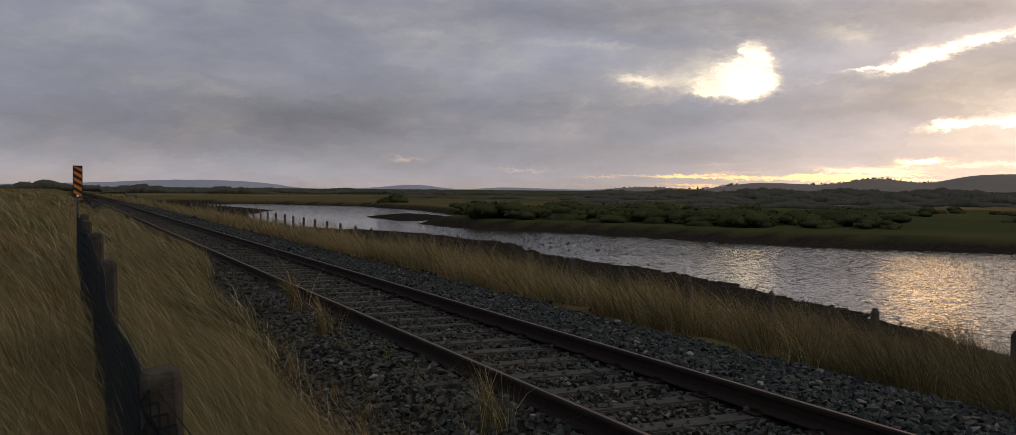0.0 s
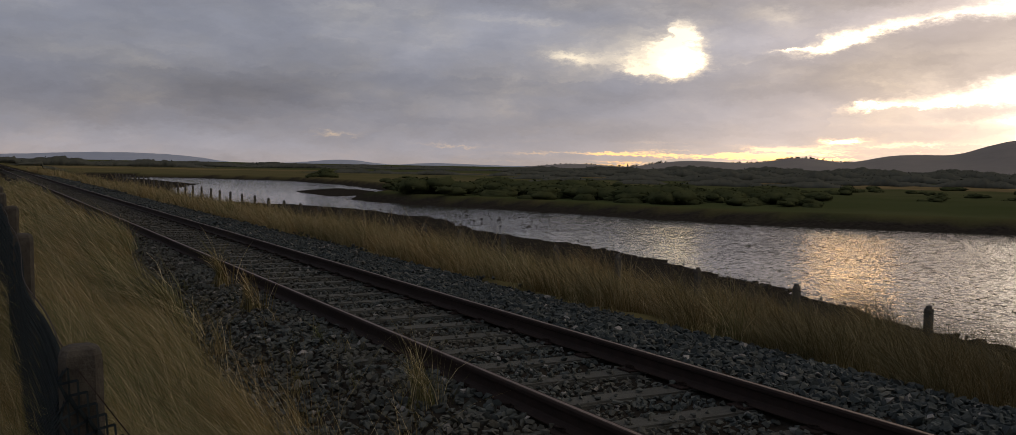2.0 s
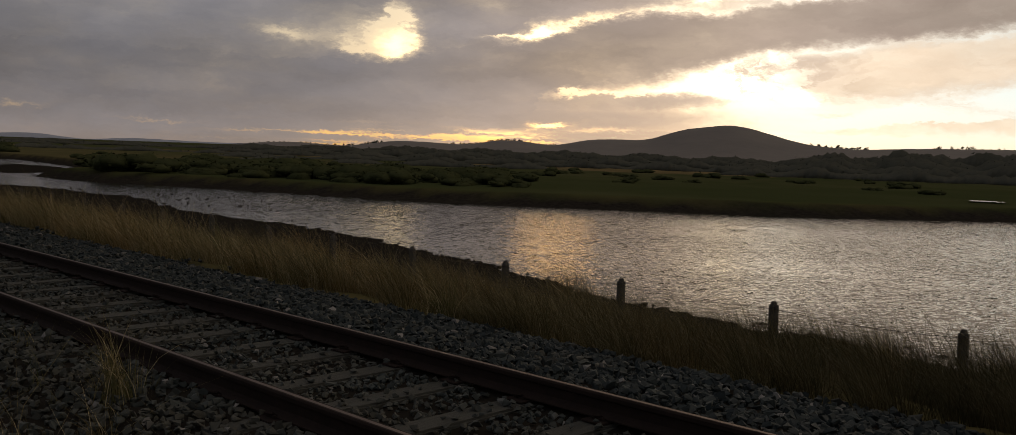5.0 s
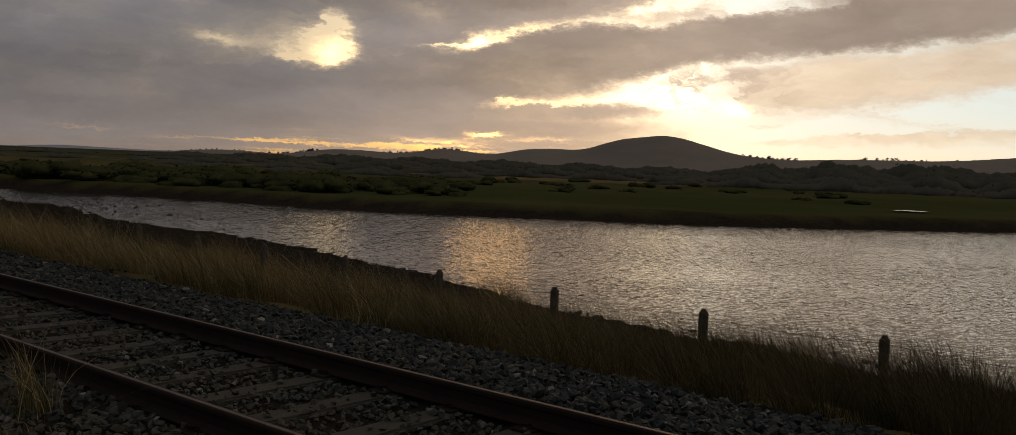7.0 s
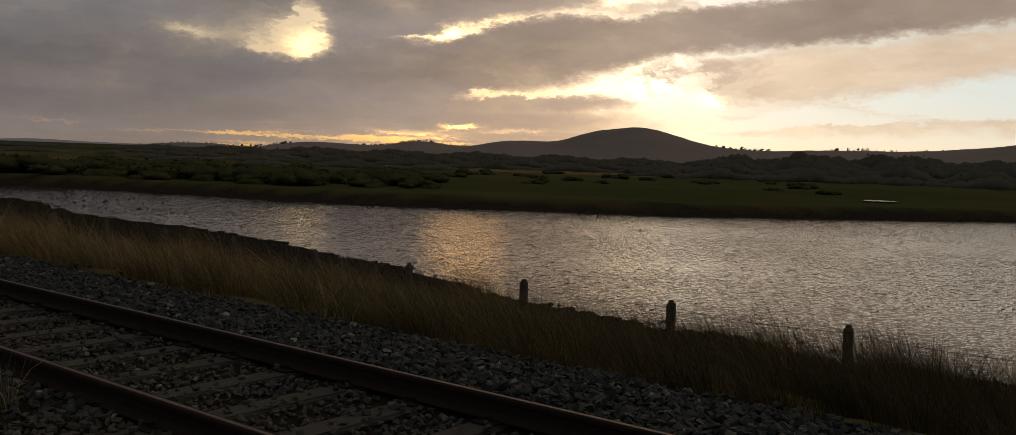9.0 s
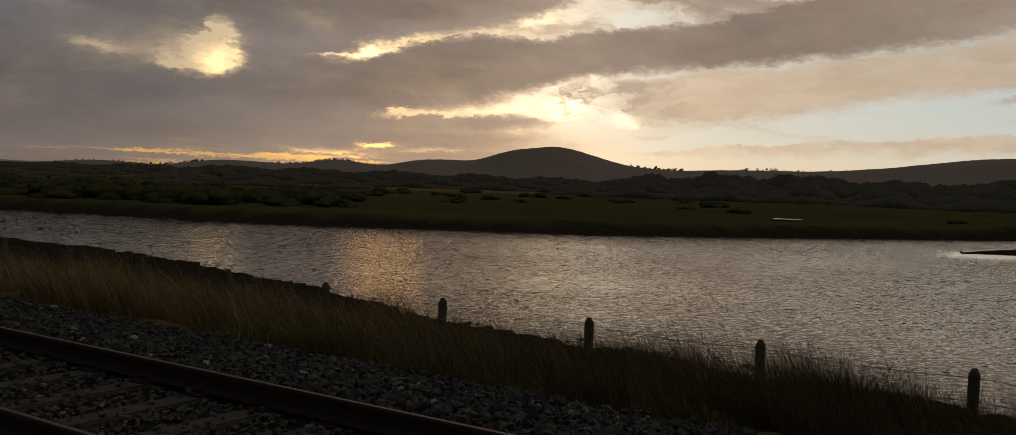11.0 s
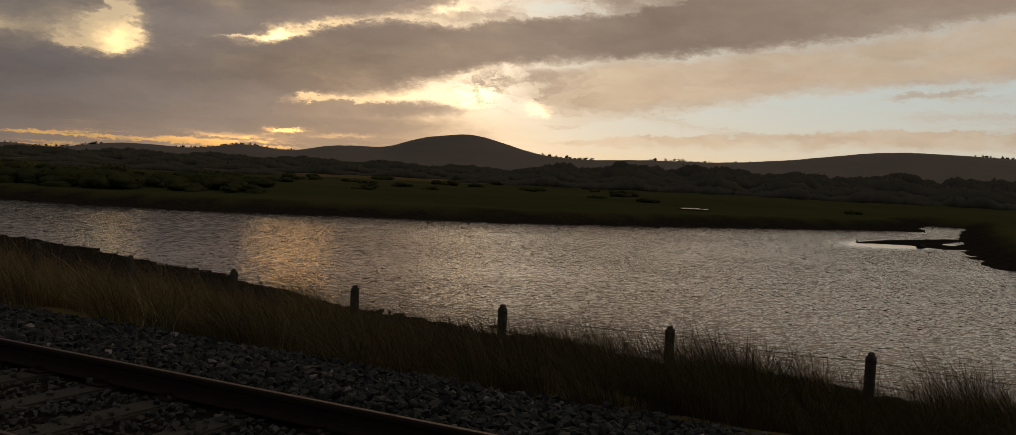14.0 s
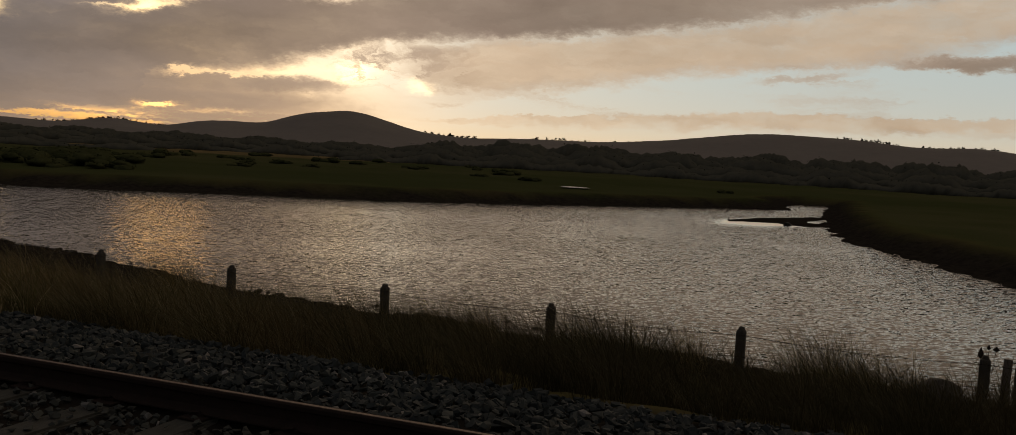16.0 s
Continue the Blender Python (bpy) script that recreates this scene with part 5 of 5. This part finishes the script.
def build_fence_tufts():
    """Tall wispy grass that stands along the river fence: bearing, distance past the fence line, strands, height."""
    tall = [(51.5, 0.30, 150, 1.15), (52.6, 0.10, 120, 1.00), (59.0, 0.20, 60, 0.80), (60.8, 0.30, 60, 0.80), (64.5, 0.30, 70, 0.75), (65.5, 0.20, 80, 0.80), (67.5, 0.40, 70, 0.75), (68.7, 0.20, 80, 0.80), (70.0, 0.50, 90, 0.85), (71.4, 0.30, 70, 0.75), (74.2, 0.20, 60, 0.70), (75.6, 0.40, 80, 0.85), (76.8, 0.20, 80, 0.80), (78.3, 0.30, 60, 0.75), (80.1, 0.40, 70, 0.80), (81.3, 0.20, 60, 0.75), (83.0, 0.30, 40, 0.60), (86.2, 0.30, 40, 0.60), (88.9, 0.20, 70, 0.95), (89.9, 0.30, 90, 1.00), (90.8, 0.40, 80, 0.90), (92.0, 0.20, 70, 0.80), (93.7, 0.30, 50, 0.60), (94.7, 0.20, 40, 0.55)]
    for k, (bearing, past, count, high) in enumerate(tall):
        x = 12.5 + past
        tuft(x, x / math.tan(radians(bearing)), count * 3, high * (1.55 if 53 < bearing < 75 else 1.35), 0.006, 300 + k, 0.75, 0.9, "tall wispy dry grass tuft beside the river fence", "tall tufts by the fence", M_GRASS_FAR)


build_fence_tufts()


def build_shore_stones():
    """Dark stones and weed along the water's edge and out on the shallows."""
    r = np.random.default_rng(31)
    shapes = stone_shapes(8, 5)
    pts = []
    for (ax, ay), (bx, by) in zip(NEAR_SHORE[2:16], NEAR_SHORE[3:17]):
        for _ in range(26):
            u = r.uniform()
            pts.append((ax + (bx - ax) * u + r.normal(-0.3, 0.8), ay + (by - ay) * u, r.uniform(0.05, 0.24)))
    x, y, s = np.array(pts).T
    z = np.maximum(land(x, y)[0], WATER) - 0.02
    v, t = scatter(shapes, x, y, z, s, 3, 0.6)
    tagged(soup("shore_stones", v, t, M_ROCK), "dark weed-covered stones along the muddy shore", "stones", kind="stuff")
    # rock shapes in the shallows off the point, mostly standing in for birds
    for k in range(46):
        sx, sy = 31.5 + r.normal(0, 3.2), 62 + r.normal(0, 7)
        if shore_distance(np.array([sx]), np.array([sy]))[0] > -0.2:
            continue
        vv, tt = shapes[int(r.integers(0, 8))]
        ob = mesh_object("rock", vv, [tuple(int(c) for c in f) for f in tt], M_ROCK)
        size = r.uniform(0.16, 0.42)
        ob.location, ob.scale, ob.rotation_euler = (sx, sy, WATER), (size, size * 0.8, size * 0.8), (0, 0, r.uniform(0, 6.28))
        tagged(ob, "small dark rock shape in the shallow water, mostly standing for birds", "rock", "rocks in the shallows")
    for sx, sy, size in [(69.5, 4.0, 0.9), (64.0, 3.2, 0.4), (71.0, 8.4, 0.4), (46, 26, 0.25), (52, 30, 0.25)]:
        vv, tt = shapes[int(r.integers(0, 8))]
        ob = mesh_object("rock", vv, [tuple(int(c) for c in f) for f in tt], M_ROCK)
        ob.location, ob.scale = (sx, sy, WATER), (size, size, size * 0.7)
        tagged(ob, "small dark rock shape in the shallow water, mostly standing for birds", "rock", "rocks in the shallows")


build_shore_stones()


def build_gate_corner():
    """Timber posts beside the last concrete post, and a boulder in the grass."""
    for x, y, top, w, lean in [(12.62, -1.93, -0.52, 0.10, 0.02), (12.70, -2.10, -0.62, 0.09, -0.03)]:
        bm = bmesh.new()
        tube(bm, [(0, 0, -0.3), (0.01, 0, 0.3), (0.0, 0.01, 0.55), (0.005, 0, 0.9)], w / 2, 9)
        me = bpy.data.meshes.new("timber_post")
        bm.to_mesh(me)
        bm.free()
        me.materials.append(M_TIMBER)
        ob = new("timber_post", me)
        ob.location, ob.rotation_euler = (x, y, top - 0.9), (lean, lean, 0)
        tagged(ob, "weathered round timber post beside the fence", "post", "timber posts by the fence end")
    bm = bmesh.new()
    bmesh.ops.create_icosphere(bm, subdivisions=3, radius=1.0)
    for v in bm.verts:
        p = v.co.copy()
        v.co *= 1.0 + 0.22 * noise.noise(p * 1.6) + 0.08 * noise.noise(p * 4.1)
    me = bpy.data.meshes.new("boulder")
    bm.to_mesh(me)
    bm.free()
    me.materials.append(M_ROCK)
    ob = new("boulder", me)
    bx, by = 12.1, -1.15
    ob.location, ob.scale = (bx, by, float(land(np.array([bx]), np.array([by]))[0][0]) + 0.12), (0.30, 0.34, 0.26)
    tagged(ob, "dark boulder in the grass beside the fence", "boulder")


build_gate_corner()


def build_seed_heads():
    """Dark pointed shapes behind the last post, built as seed heads; the stems are added."""
    weed = tagged(new("dead_weed"), "dark pointed shapes behind the post, built as seed heads", "weed")
    base = float(land(np.array([12.78]), np.array([-1.76]))[0][0])
    weed.location = (12.78, -1.76, base)
    for dx, dy, top, wide, tall in [(0.0, 0.10, -0.50, 0.035, 0.15), (0.02, 0.015, -0.425, 0.022, 0.075), (-0.01, -0.065, -0.435, 0.040, 0.07)]:
        bm = bmesh.new()
        high = top - base
        tube(bm, [(0, 0, -0.05), (dx * 0.2, dy * 0.3, high * 0.5), (dx, dy, high)], 0.0025, 5)
        stem = part("stem", bm, M_WIRE, weed, "thin added stem")
        bm = bmesh.new()
        bmesh.ops.create_icosphere(bm, subdivisions=2, radius=1.0)
        for v in bm.verts:
            u = (v.co.z + 1) / 2
            k = (0.35 + 0.65 * math.sin(math.pi * min(u * 1.25, 1.0))) * (1.0 + 0.25 * noise.noise(v.co * 3))
            v.co = Vector((dx + v.co.x * wide * k * 0.7, dy + v.co.y * wide * k, high + v.co.z * tall / 2))
        part("seed_head", bm, M_WIRE, stem, "dark pointed shape, built as a seed head")


build_seed_heads()


def build_snagged_rag():
    """A scrap of pale plastic caught in the end of the net."""
    bm = bmesh.new()
    r = np.random.default_rng(4)
    for k in range(3):
        base = Vector((0.205 + 0.004 * k, 3.235, 0.44 + 0.065 * k))
        n = 6
        grid = [[bm.verts.new(base + Vector((0.034 * (i / n - 0.5) + 0.006 * math.sin(j * 2 + k), -0.010 + 0.012 * math.sin(i * 1.7 + j + k), 0.055 * (j / n - 0.5) + 0.006 * math.cos(i * 2.1)))) for i in range(n)] for j in range(n)]
        for j in range(n - 1):
            for i in range(n - 1):
                bm.faces.new((grid[j][i], grid[j][i + 1], grid[j + 1][i + 1], grid[j + 1][i]))
    bmesh.ops.solidify(bm, geom=list(bm.faces), thickness=0.002)
    me = bpy.data.meshes.new("plastic_scrap")
    bm.to_mesh(me)
    bm.free()
    me.materials.append(M_WHITE)
    tagged(new("plastic_scrap", me), "crumpled scrap of pale plastic snagged on the fence mesh", "litter")


build_snagged_rag()
tuft(0.40, 3.62, 9, 1.35, 0.005, 611, 0.5, 1.8, "few long pale dry stalks leaning over the fence post", "stalks by the fence")
tuft(0.22, 4.3, 16, 1.10, 0.0045, 612, 0.5, 1.2, "few long pale dry stalks growing through the fence mesh", "stalks by the fence")
